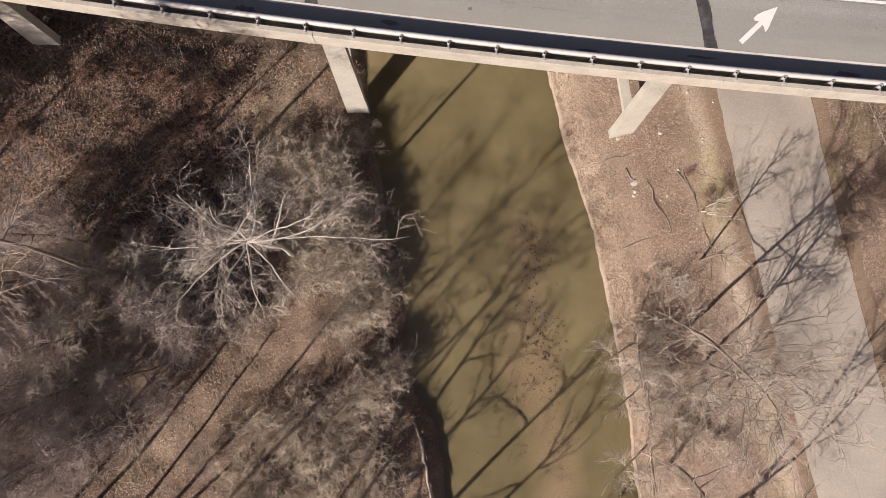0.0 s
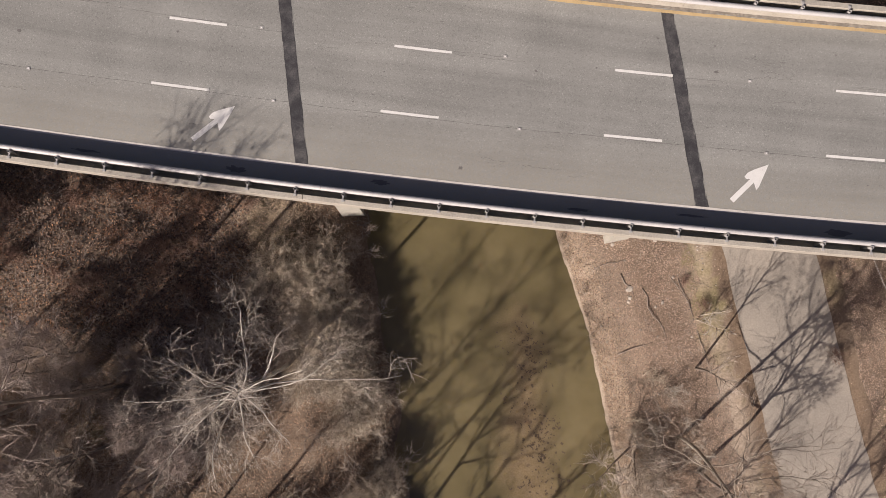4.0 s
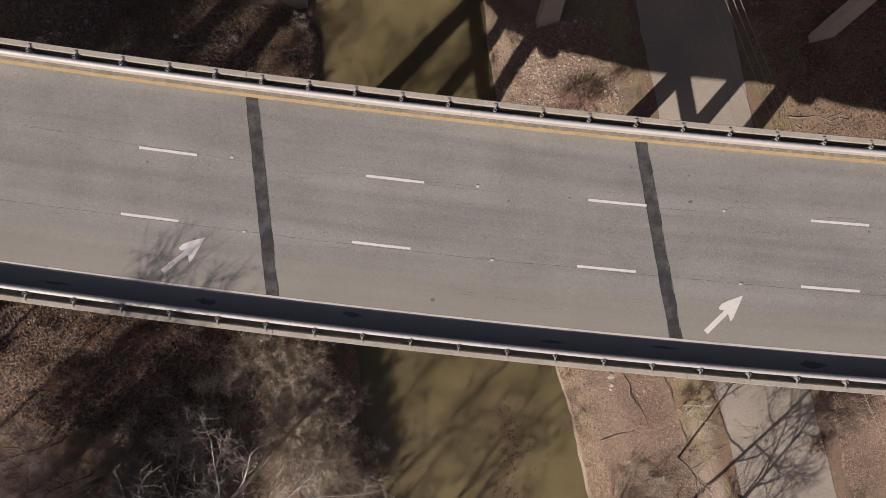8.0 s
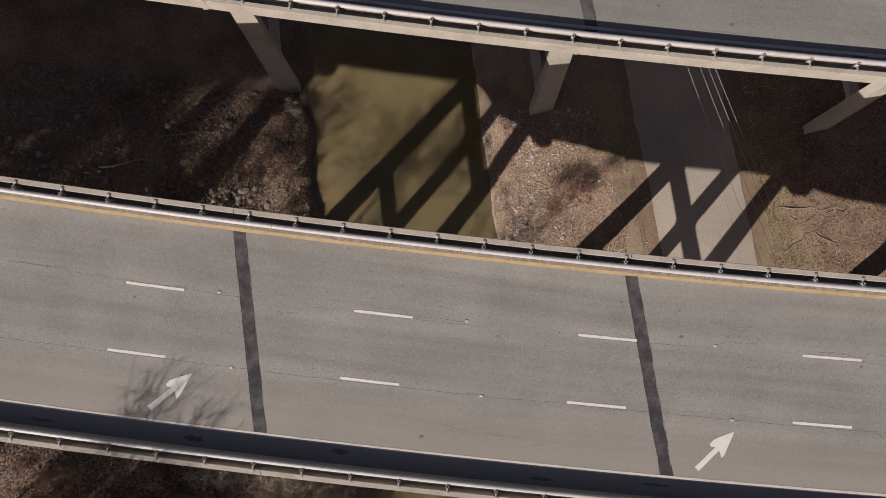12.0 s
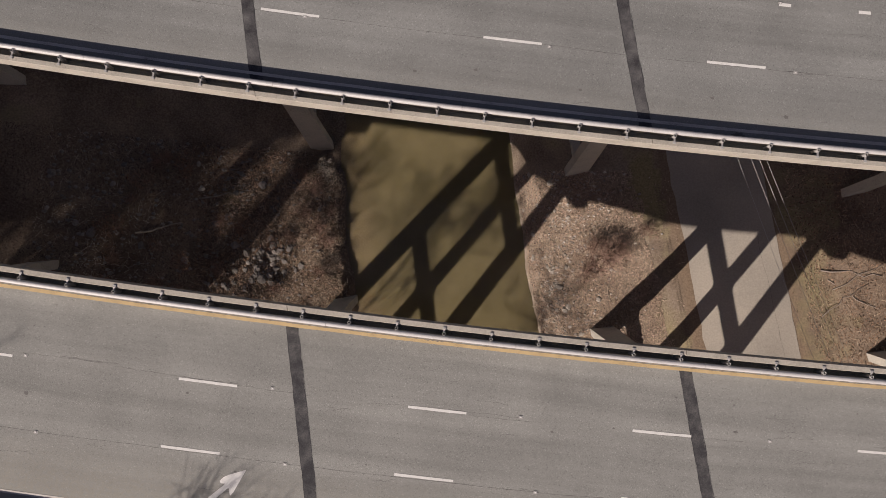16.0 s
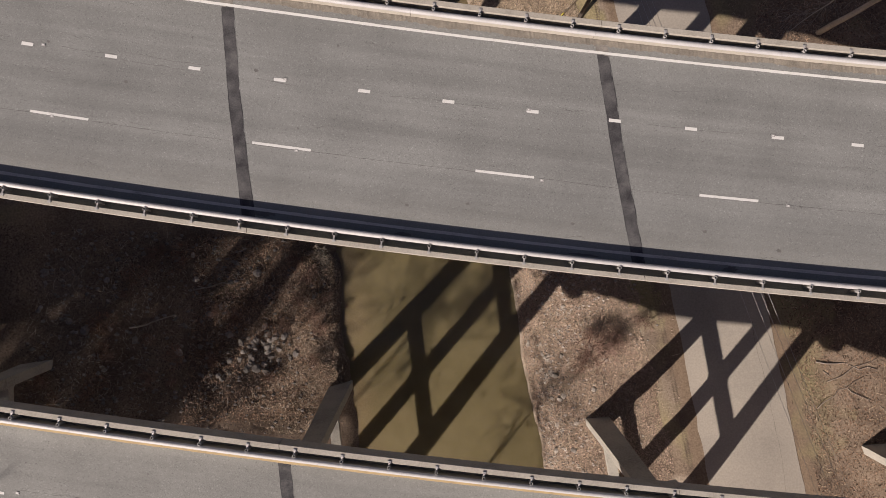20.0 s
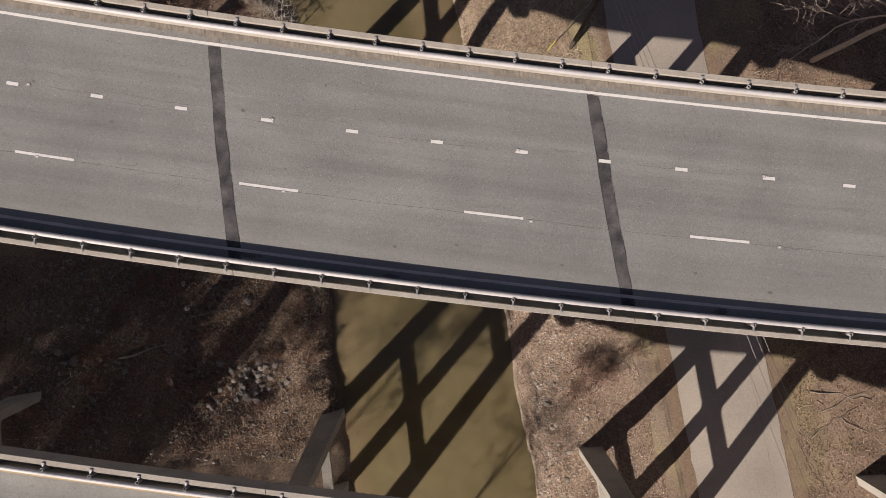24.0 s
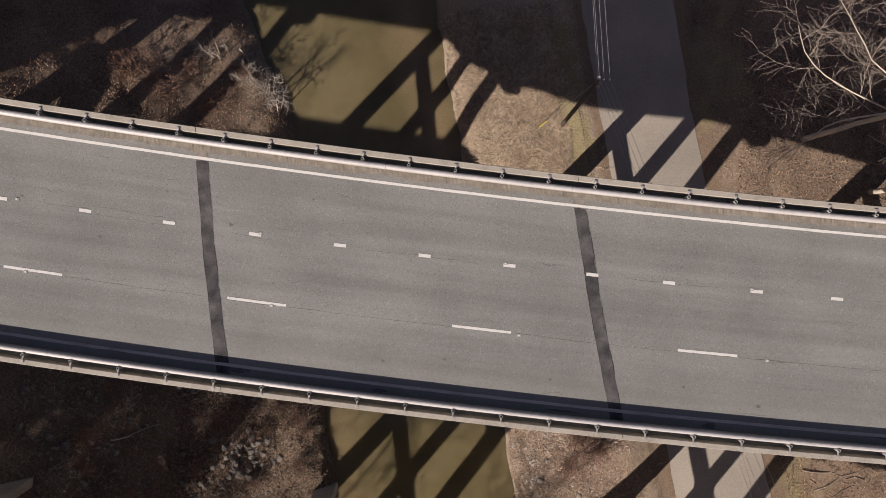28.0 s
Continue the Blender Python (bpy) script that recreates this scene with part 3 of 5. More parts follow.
LOWER = dict(wall=0.74, patched=False, struts=(8.5, 1.9), n_out=765.2, n_in=765.52, s_in=778.56, s_out=778.86, pavement=M_DECK_LOW, joint=LOW.s_of(-7.28, 772.0), span=21.5, joint_r=(766.3, 776.95))
UPPER = dict(wall=0.64, patched=True, struts=(6.95, 0.65), n_out=742.35, n_in=742.69, s_in=755.8, s_out=756.1, pavement=M_DECK_UP, joint=UP.s_of(-11.71, 749.2), span=21.0, joint_r=(743.4, 755.2))
low_top, low_deck = build_bridge(LOW, "highway_bridge", "curved concrete highway bridge with pale grey pavement and turn arrows", LOWER)
up_top, up_deck = build_bridge(UP, "highway_bridge", "curved concrete highway bridge with grey pavement and short lane dashes", UPPER)

PAINT = DECK + 0.005
# lower deck paint
sheet(LOW, 766.215, 766.395, -90, 86, PAINT, "edge_line", M_YELLOW, low_deck, wob=0.012, step=0.8, label="worn yellow edge line")
sheet(LOW, 776.86, 777.04, -90, 86, PAINT, "edge_line", M_OLDWHITE, low_deck, wob=0.008, step=0.5, label="faded white edge line")
for r, x0 in ((769.86, (-14.1, -1.78, 10.27, 22.31)), (773.5, (-14.87, -2.37, 9.78, 21.85))):
    starts = [LOW.s_of(x, r) for x in x0]
    starts = [starts[0] - 12.2 * q for q in range(5, 0, -1)] + starts + [starts[-1] + 12.2 * q for q in range(1, 5)]
    for s in starts:
        sheet(LOW, r - 0.07, r + 0.07, s, s + 3.16, PAINT, "lane_dash", M_WHITE, low_deck, wob=0.008, step=0.4)


def arrow(tip, tail, parent):
    """A worn lane-drop arrow."""
    tip, tail = Vector(tip), Vector(tail)
    d = (tip - tail).normalized()
    p = Vector((-d.y, d.x))
    long = (tip - tail).length
    outline = [(0, -0.15), (0.55 * long, -0.14), (0.48 * long, -0.52), (0.56 * long, -0.5), (long, 0), (0.72 * long, 0.36), (0.6 * long, 0.47), (0.5 * long, 0.44), (0.49 * long, 0.3), (0.55 * long, 0.13), (0, 0.14)]
    verts = [(*(tail + d * a + p * b), PAINT + h) for h in (0.0, 0.006) for a, b in outline]
    k = len(outline)
    faces = [tuple(range(k, 2 * k)), tuple(range(k))[::-1]] + [(i, (i + 1) % k, k + (i + 1) % k, k + i) for i in range(k)]
    piece("turn_arrow", mesh("turn_arrow", verts, faces, M_WHITE), parent, "worn white painted arrow")


arrow((-10.25, 17.47), (-12.46, 15.53), low_deck)
arrow((18.75, 15.55), (16.79, 13.5), low_deck)
# upper deck paint
sheet(UP, 743.84, 743.99, -90, 86, PAINT, "edge_line", M_WHITE, up_deck, wob=0.008, step=0.8, label="white edge line")
sheet(UP, 754.64, 754.8, -90, 86, PAINT, "edge_line", M_OLDWHITE, up_deck, wob=0.012, step=0.8, label="faded edge line")
short = [UP.s_of(x, 747.58) for x in (-18.92, -14.34, -9.65, -5.03, -0.42, 4.18, 8.68, 12.83, 17.57, 21.92)]
short = [short[0] - 4.64 * q for q in range(14, 0, -1)] + short + [short[-1] + 4.64 * q for q in range(1, 12)]
for s in short:
    sheet(UP, 747.49, 747.67, s, s + 0.66, PAINT + 0.002, "lane_dash", M_WHITE, up_deck, wob=0.005, step=0.3)
for q in range(-5, 8):
    s = UP.s_of(-10.67, 751.16) + 12.2 * q
    sheet(UP, 751.09, 751.23, s, s + 3.2, PAINT, "lane_dash", M_WHITE, up_deck, wob=0.006, step=0.4)


def crack(bridge, r, s0, s1, sway, wide, parent, step=0.25):
    """A thin meandering crack or seam."""
    verts, faces, drift = [], [], 0.0
    n = max(3, int((s1 - s0) / step))
    for i in range(n):
        s = s0 + (s1 - s0) * i / (n - 1)
        drift += random.uniform(-sway, sway) - drift * 0.05
        w = wide * random.uniform(0.4, 1.2)
        verts += [bridge.at(r + drift - w / 2, s, DECK + 0.003), bridge.at(r + drift + w / 2, s, DECK + 0.003)]
    for i in range(n - 1):
        faces.append((2 * i, 2 * i + 2, 2 * i + 3, 2 * i + 1))
    piece("crack", mesh("crack", verts, faces, M_CRACK), parent)


for bridge, deck, seams, span in ((LOW, low_deck, (773.62, 769.75), (766.8, 776.5)), (UP, up_deck, (751.25, 747.5), (744.3, 754.3))):
    crack(bridge, seams[0], -60, 60, 0.012, 0.02, deck, 0.22)
    for q in range(16):
        s = random.uniform(-38, 36)
        crack(bridge, seams[1] + random.uniform(-0.3, 0.3), s, s + random.uniform(2, 7), 0.022, 0.016, deck, 0.14)
    for q in range(30):
        s, r = random.uniform(-36, 34), random.uniform(*span)
        crack(bridge, r, s, s + random.uniform(0.4, 2.2), 0.05, 0.015, deck, 0.07)
        if q % 3 == 0:
            crack(bridge, r + 0.12, s + 0.4, s + random.uniform(0.9, 2.0), 0.05, 0.012, deck, 0.07)
    for q in range(-4, 5):
        for r in (seams[0] + 0.02, seams[1]):
            s = 5.2 + 13.4 * q + (r - seams[0]) * 0.3
            sheet(bridge, r - 0.07, r + 0.07, s, s + 0.2, DECK + 0.004, "pavement_marker", M_POST, deck, thick=0.02, step=0.2)
            sheet(bridge, r - 0.035, r + 0.035, s + 0.06, s + 0.14, DECK + 0.025, "pavement_marker", M_WHITE, deck, thick=0.012, step=0.2)


def damp_stain(bridge, r, s, long, wide, parent):
    """A dark damp blot with a ragged outline."""
    k = 22
    verts = []
    for i in range(k):
        a = i * 2 * math.pi / k
        f = random.uniform(0.6, 1.15)
        verts.append(bridge.at(r + wide * f * math.sin(a), s + long * f * math.cos(a), DECK + 0.003))
    piece("damp_stain", mesh("damp_stain", verts, [tuple(range(k))], M_STAIN), parent)


for bridge, deck, r in ((LOW, low_deck, 777.55), (UP, up_deck, 755.0)):
    for q in range(9):
        damp_stain(bridge, r + random.uniform(-0.25, 0.15), -34 + 8.3 * q + random.uniform(-1.5, 1.5), random.uniform(0.25, 0.9), random.uniform(0.06, 0.2), deck)


for bridge, deck, span in ((LOW, low_deck, (766.8, 776.5)), (UP, up_deck, (744.3, 754.3))):
    for q in range(26):
        size = 0.035 + 0.07 * random.random() ** 2
        damp_stain(bridge, random.uniform(*span), random.uniform(-34, 32), size * 1.4, size, deck)


def grit_strip(bridge, r0, r1, parent):
    """Grit and weeds along the foot of the northern rail."""
    verts, faces, n = [], [], 900
    for i in range(n):
        s = -50 + 100 * i / (n - 1)
        edge = r1 + 0.12 * noise.noise((s * 0.5, r0, 0)) + random.uniform(-0.06, 0.05)
        verts += [bridge.at(r0, s, DECK + 0.03), bridge.at((r0 + edge) / 2, s, DECK + 0.02 + random.uniform(0, 0.03)), bridge.at(edge, s, DECK + 0.003)]
    for i in range(n - 1):
        for j in range(2):
            faces.append((3 * i + j, 3 * i + 3 + j, 3 * i + 4 + j, 3 * i + 1 + j))
    piece("grit", mesh("grit", verts, faces, M_DEBRIS), parent, "grit and dead weeds along the kerb")


grit_strip(LOW, 765.9, 766.2, low_deck)
grit_strip(UP, 743.0, 743.55, up_deck)


def build_rail(bridge, r_in, r_out, wall_in, x_post, drop):
    """A wide metal tube rail on pipe posts that are bracketed to the parapet."""
    rail = thing("guard_rail", "silver metal tube guard rail on bracketed pipe posts", "guard rail", "rails along the bridges")
    a, b = sorted((r_in, r_out))
    mid, half = (a + b) / 2, (b - a) / 2 + 0.01
    ring = [(mid + half * math.cos(q * math.pi / 8), DECK + 0.72 - drop + 0.12 * math.sin(q * math.pi / 8)) for q in range(16)]
    r_ref = mid
    s_post = bridge.s_of(x_post, mid)
    marks = [s_post + 2.525 * q for q in range(-30, 34)]
    for q in range(-9, 10):
        c0 = s_post + 1.3 + 10.1 * q
        v, f = bridge.sweep(ring, c0 + 0.006, c0 + 10.094, 2.0, skewed=False)
        piece("rail_tube", mesh("rail_tube", v, f, M_TUBE, False), rail)
        v, f = bridge.sweep([(mid - 0.09, DECK + 0.002), (mid - 0.07, DECK + 0.62 - drop), (mid + 0.07, DECK + 0.62 - drop), (mid + 0.09, DECK + 0.002)], c0 + 0.01, c0 + 10.09, 2.0, skewed=False)
        piece("kerb_wall", mesh("kerb_wall", v, f, M_CONCRETE), rail, "narrow concrete wall under the tube")
    toward = 1 if wall_in > mid else -1
    outer = r_out if abs(r_out - wall_in) < abs(r_in - wall_in) else r_in
    rp = outer + toward * 0.1
    post_mesh = bracket_mesh = None
    for s in marks:
        if not -66 < s < 66:
            continue
        m = bridge.at(rp, s, DECK - drop)
        ang = bridge.a0 + s / bridge.r0
        if post_mesh is None:
            v, f = lathe([(0.088, 0.0), (0.088, 0.86), (0.08, 0.875), (0.068, 0.875), (0.062, 0.865), (0.06, 0.2), (0.0, 0.2)], 14)
            post_mesh = mesh("post", v, f, M_POST)
            gap = abs(wall_in - rp) + 0.01
            g0, g1 = (-0.05, -gap - 0.05) if toward > 0 else (0.05, gap + 0.05)
            vs = [(x, y, z + h) for y, z in ((g0 * 1.7, 0.72), (g1, 0.76)) for h in (0, 0.05) for x in (-0.04, 0.04)]
            fs = [(0, 1, 3, 2), (4, 6, 7, 5), (0, 4, 5, 1), (2, 3, 7, 6), (0, 2, 6, 4), (1, 5, 7, 3)]
            y0 = -(gap + 0.08) if toward > 0 else gap + 0.08
            v2, f2 = box_data(-0.085, 0.085, y0 - 0.07, y0 + 0.07, 0.738, 0.8, 0.012)
            bracket_mesh, plate_mesh = mesh("bracket", vs, fs, M_POST), mesh("plate", v2, f2, M_POST)
        p = piece("post", post_mesh, rail)
        p.matrix_basis = Matrix.Translation(m) @ Matrix.Rotation(ang, 4, "Z")
        piece("bracket", bracket_mesh, p)
        piece("plate", plate_mesh, p)


build_rail(LOW, 766.05, 765.81, 765.52, -7.52, 0.0)
build_rail(LOW, 778.0, 778.24, 778.56, -6.57, 0.0)
build_rail(UP, 743.24, 742.98, 742.69, 6.38, 0.1)
build_rail(UP, 755.2, 755.45, 755.8, -10.95, 0.1)


# ---- piers ----
def build_pier(bridge, spec, q):
    """Three columns; the outer two lean inwards. A strut with rounded haunches ties them half way up, a cap beam carries the girders."""
    s = spec["joint"] + spec["span"] * q
    rN, rS = spec["n_out"] + 0.69, spec["s_out"] - 1.41
    spots = [bridge.skew(r, s, 0) for r in (rN, (rN + rS) / 2, rS)]
    centre = spots[1]
    zb = min(ground_z(p.x, p.y) for p in spots)
    pier = thing("bridge_pier", "three-column concrete bridge pier with a haunched cross strut", "bridge pier", "piers under the bridges", at=(centre.x, centre.y, max(WATER, zb)))
    base = pier.location
    across = (spots[2] - spots[0]).normalized()
    wide, deep, cap0, lean = 0.92, 0.33, DECK - 2.5, 0.11
    lead = Vector((-across.y, across.x, 0))

    def slab(outline, half, name, label="", slim=None):
        """An outline of (across, z) made thick along the bridge. slim: the half thickness at the top of a tapering piece."""
        k = len(outline)
        verts = []
        z0, z1 = min(z for _, z in outline), max(z for _, z in outline)
        for h in (-1, 1):
            for a, z in outline:
                t = half if slim is None else half + (slim - half) * (z - z0) / (z1 - z0)
                verts.append(centre - base + across * a + lead * h * t + Vector((0, 0, z - centre.z)))
        faces = [tuple(range(k))[::-1], tuple(range(k, 2 * k))] + [(i, (i + 1) % k, k + (i + 1) % k, k + i) for i in range(k)]
        piece(name, mesh(name, verts, faces, M_PIER), pier, label)

    reach = (spots[2] - spots[0]).length / 2
    foot = max(WATER, (ground_z(spots[0].x, spots[0].y) + ground_z(spots[2].x, spots[2].y)) / 2)

    def axis(side, z):
        return side * (reach - lean * (z - foot))

    for p, side in zip(spots, (-1, 0, 1)):
        g = min(ground_z(p.x + i, p.y + j) for i in (-1, 1) for j in (-0.4, 0.4)) - 0.6
        a0, a1 = axis(side, g), axis(side, cap0 + 0.2)
        slab([(a0 - deep, g), (a0 + deep, g), (a1 + deep, cap0 + 0.2), (a1 - deep, cap0 + 0.2)], wide if side else 0.6, "column", slim=0.6 if side else 0.5)
    thick = 0.27
    arc = [(math.cos(t), math.sin(t)) for t in np.linspace(0, math.pi / 2, 6)]
    for mid, (s0, s1) in itertools.product([h for h in spec["struts"] if h > foot + 1.0], ((-1, 0), (0, 1))):
        fil = 0.5 if mid > 5 else 0.8
        lo, hi = axis(s0, mid) + deep, axis(s1, mid) - deep
        under = [(lo + fil - fil * b, mid - thick - fil + fil * a) for a, b in arc][::-1] + [(hi - fil + fil * b, mid - thick - fil + fil * a) for a, b in arc]
        over = [(hi - fil + fil * b, mid + thick + fil - fil * a) for a, b in arc][::-1] + [(lo + fil - fil * b, mid + thick + fil - fil * a) for a, b in arc]
        slab(under + over, 0.36, "strut")
    e0, e1 = -reach - 0.3, reach + 0.9
    i0, i1 = axis(-1, cap0) - deep, axis(1, cap0) + deep
    slab([(e0, DECK - 1.75), (i0 - 0.1, cap0 - 0.2), (i0 + 1.0, cap0 + 0.25), (-1.0, cap0 + 0.25), (0, cap0 - 0.1), (1.0, cap0 + 0.25), (i1 - 1.0, cap0 + 0.25), (i1 + 0.1, cap0 - 0.2), (e1, DECK - 1.75), (e1, DECK - 1.31), (e0, DECK - 1.31)], 0.62, "cap", "concrete pier cap beam")


for q in range(-3, 4):
    build_pier(LOW, LOWER, q)
    build_pier(UP, UPPER, q)


# ---- trees ----
rng = np.random.default_rng(11)


def strand(p, d, length, n, wander, lift):
    pts, step = [np.array(p, float)], length / n
    d = np.array(d, float)
    for _ in range(n):
        d = d + rng.normal(0, wander, 3) + np.array((0, 0, lift))
        d /= np.linalg.norm(d)
        pts.append(pts[-1] + d * step)
    return np.array(pts), d


def off_axis(d, angle):
    side = np.cross(d, rng.normal(0, 1, 3))
    side /= np.linalg.norm(side) + 1e-9
    return d * math.cos(angle) + side * math.sin(angle)


def make_tree(name, tall, fork, lean, limbs, reach, kids, bark, twig, label, category="tree", fine=0.011, stems=1, flat=(12, 45), plan=(), slender=0.75, seed=1, leaves=0, girth=1.0, lift=0.03, spread=0.3, kink=1.0, brushy=1.0):
    """Trunk, limbs and crown as parts. kids: how many branches, twigs and twiglets at each level. plan: limbs as (height share, compass, rise, length)."""
    global rng
    rng = np.random.default_rng(seed)
    cv, cf, lv, lf, limb_sets, stem_sets = [], [], [], [], [], []
    lead = np.array((lean[0], lean[1], 1.0))
    lead /= np.linalg.norm(lead)
    tips = []
    for stem in range(stems):
        d0 = off_axis(lead, 0.25 * (stem > 0) + 0.04)
        trunk, dt = strand((spread * rng.normal() * (stem > 0), spread * rng.normal() * (stem > 0), -0.3), d0, tall, 9, 0.045, 0.02)
        r0 = girth * (0.0095 * tall + 0.035)
        rad = np.linspace(r0, r0 * 0.2, len(trunk))
        stem_sets.append(tube_data(trunk, rad, 8))
        tips.append((trunk, rad))
    todo = list(plan)
    for i in range(len(todo), limbs):
        f = fork + (0.97 - fork) * (i / max(1, limbs - 1)) ** 0.9
        todo.append((f, math.degrees(i * 2.4 + rng.normal(0, 0.3)), rng.uniform(*flat) + 30 * (f - fork), reach * rng.uniform(0.7, 1.1) * (1.15 - 0.6 * (f - fork) / (1 - fork))))
    for i, (f, az, el, long) in enumerate(todo):
        trunk, rad = tips[i % stems]
        k = f * (len(trunk) - 1)
        j = int(k)
        p = trunk[j] + (trunk[min(j + 1, len(trunk) - 1)] - trunk[j]) * (k - j)
        az, el = math.radians(az), math.radians(el)
        d = np.array((math.cos(az) * math.cos(el), math.sin(az) * math.cos(el), math.sin(el))) + 0.15 * lead
        d /= np.linalg.norm(d)
        limb, _ = strand(p, d, long, 9, (0.09 if i < len(plan) else 0.12) * kink, 0.02)
        rl = max(0.025, float(np.interp(j, range(len(rad)), rad)) * slender)
        if category == "tree":
            limb_sets.append(tube_data(limb, np.linspace(rl, 0.016, len(limb)), 6))
        else:
            tube_data(limb, np.linspace(rl, 0.016, len(limb)), 5, lv, lf)
        count = kids[0] // 2 if i < len(plan) and el < 0.1 and category == "tree" else kids[0]
        for b in range(count):
            low = 0.42 if i < len(plan) and el < 0.1 else 0.12
            fb = low + (0.98 - low) * (b + rng.random()) / count
            kb = min(int(fb * (len(limb) - 1)), len(limb) - 2)
            pb = limb[kb] + (limb[kb + 1] - limb[kb]) * rng.random()
            db = off_axis((limb[kb + 1] - limb[kb]) / np.linalg.norm(limb[kb + 1] - limb[kb]), rng.uniform(0.45, 1.05))
            lb = brushy * long * rng.uniform(0.34, 0.68) * (1.2 - 0.6 * fb)
            br, _ = strand(pb, db, lb, 6, 0.16 * kink, lift)
            tube_data(br, np.linspace(max(1.6 * fine, rl * 0.3 * (1.1 - fb * 0.6)), fine, len(br)), 4, cv, cf, False)
            for c in range(kids[1]):
                kc = rng.integers(0, len(br) - 1)
                pc = br[kc] + (br[kc + 1] - br[kc]) * rng.random()
                dc = off_axis((br[kc + 1] - br[kc]) / np.linalg.norm(br[kc + 1] - br[kc]), rng.uniform(0.35, 0.95))
                lc = (0.4 + 0.36 * lb) * rng.uniform(0.7, 1.4)
                tw, _ = strand(pc, dc, lc, 3, 0.2 * kink, lift)
                tube_data(tw, np.linspace(fine * 1.05, fine * 0.65, len(tw)), 3, cv, cf, False)
                for e in range(kids[2]):
                    ke = rng.integers(0, len(tw) - 1)
                    pe = tw[ke] + (tw[ke + 1] - tw[ke]) * rng.random()
                    de = off_axis((tw[ke + 1] - tw[ke]) / np.linalg.norm(tw[ke + 1] - tw[ke]), rng.uniform(0.3, 0.85))
                    tl, _ = strand(pe, de, lc * rng.uniform(0.45, 0.95), 2, 0.24 * kink, lift)
                    tube_data(tl, (fine * 0.8, fine * 0.65, fine * 0.4), 3, cv, cf, False)
    ob = thing(name, label, category)
    word = "trunk" if stems == 1 else "stem"
    for v, f in stem_sets:
        piece(word, mesh(word, v, f, bark, True), ob)
    for v, f in limb_sets:
        piece("limb", mesh("limb", v, f, bark, True), ob)
    cf += [tuple(len(cv) + i for i in f) for f in lf]
    cv += lv
    piece("crown", mesh("crown", cv, cf, twig), ob)
    if leaves:
        hv, hf = [], []
        for i in rng.integers(0, len(cv), leaves):
            p, a, b = np.array(cv[i]), rng.normal(0, 1, 3), rng.normal(0, 1, 3)
            a *= rng.uniform(0.03, 0.06) / np.linalg.norm(a)
            b *= rng.uniform(0.02, 0.04) / np.linalg.norm(b)
            hf.append(tuple(range(len(hv), len(hv) + 4)))
            hv += [p - a - b, p + a - b, p + a + b, p - a + b]
        tagged(piece("foliage", mesh("foliage", hv, hf, M_RUST), ob, "withered rusty leaves"), kind="stuff")
    return ob


def plant(proto, x, y, turn=0.0, size=1.0, group="", sink=0.1, label=""):
    ob = copy_thing(proto, pose(x, y, ground_z(x, y) - sink, 0, 0, turn) @ Matrix.Scale(size, 4))
    ob.scale = (size,) * 3
    return tagged(ob, label, "", group)


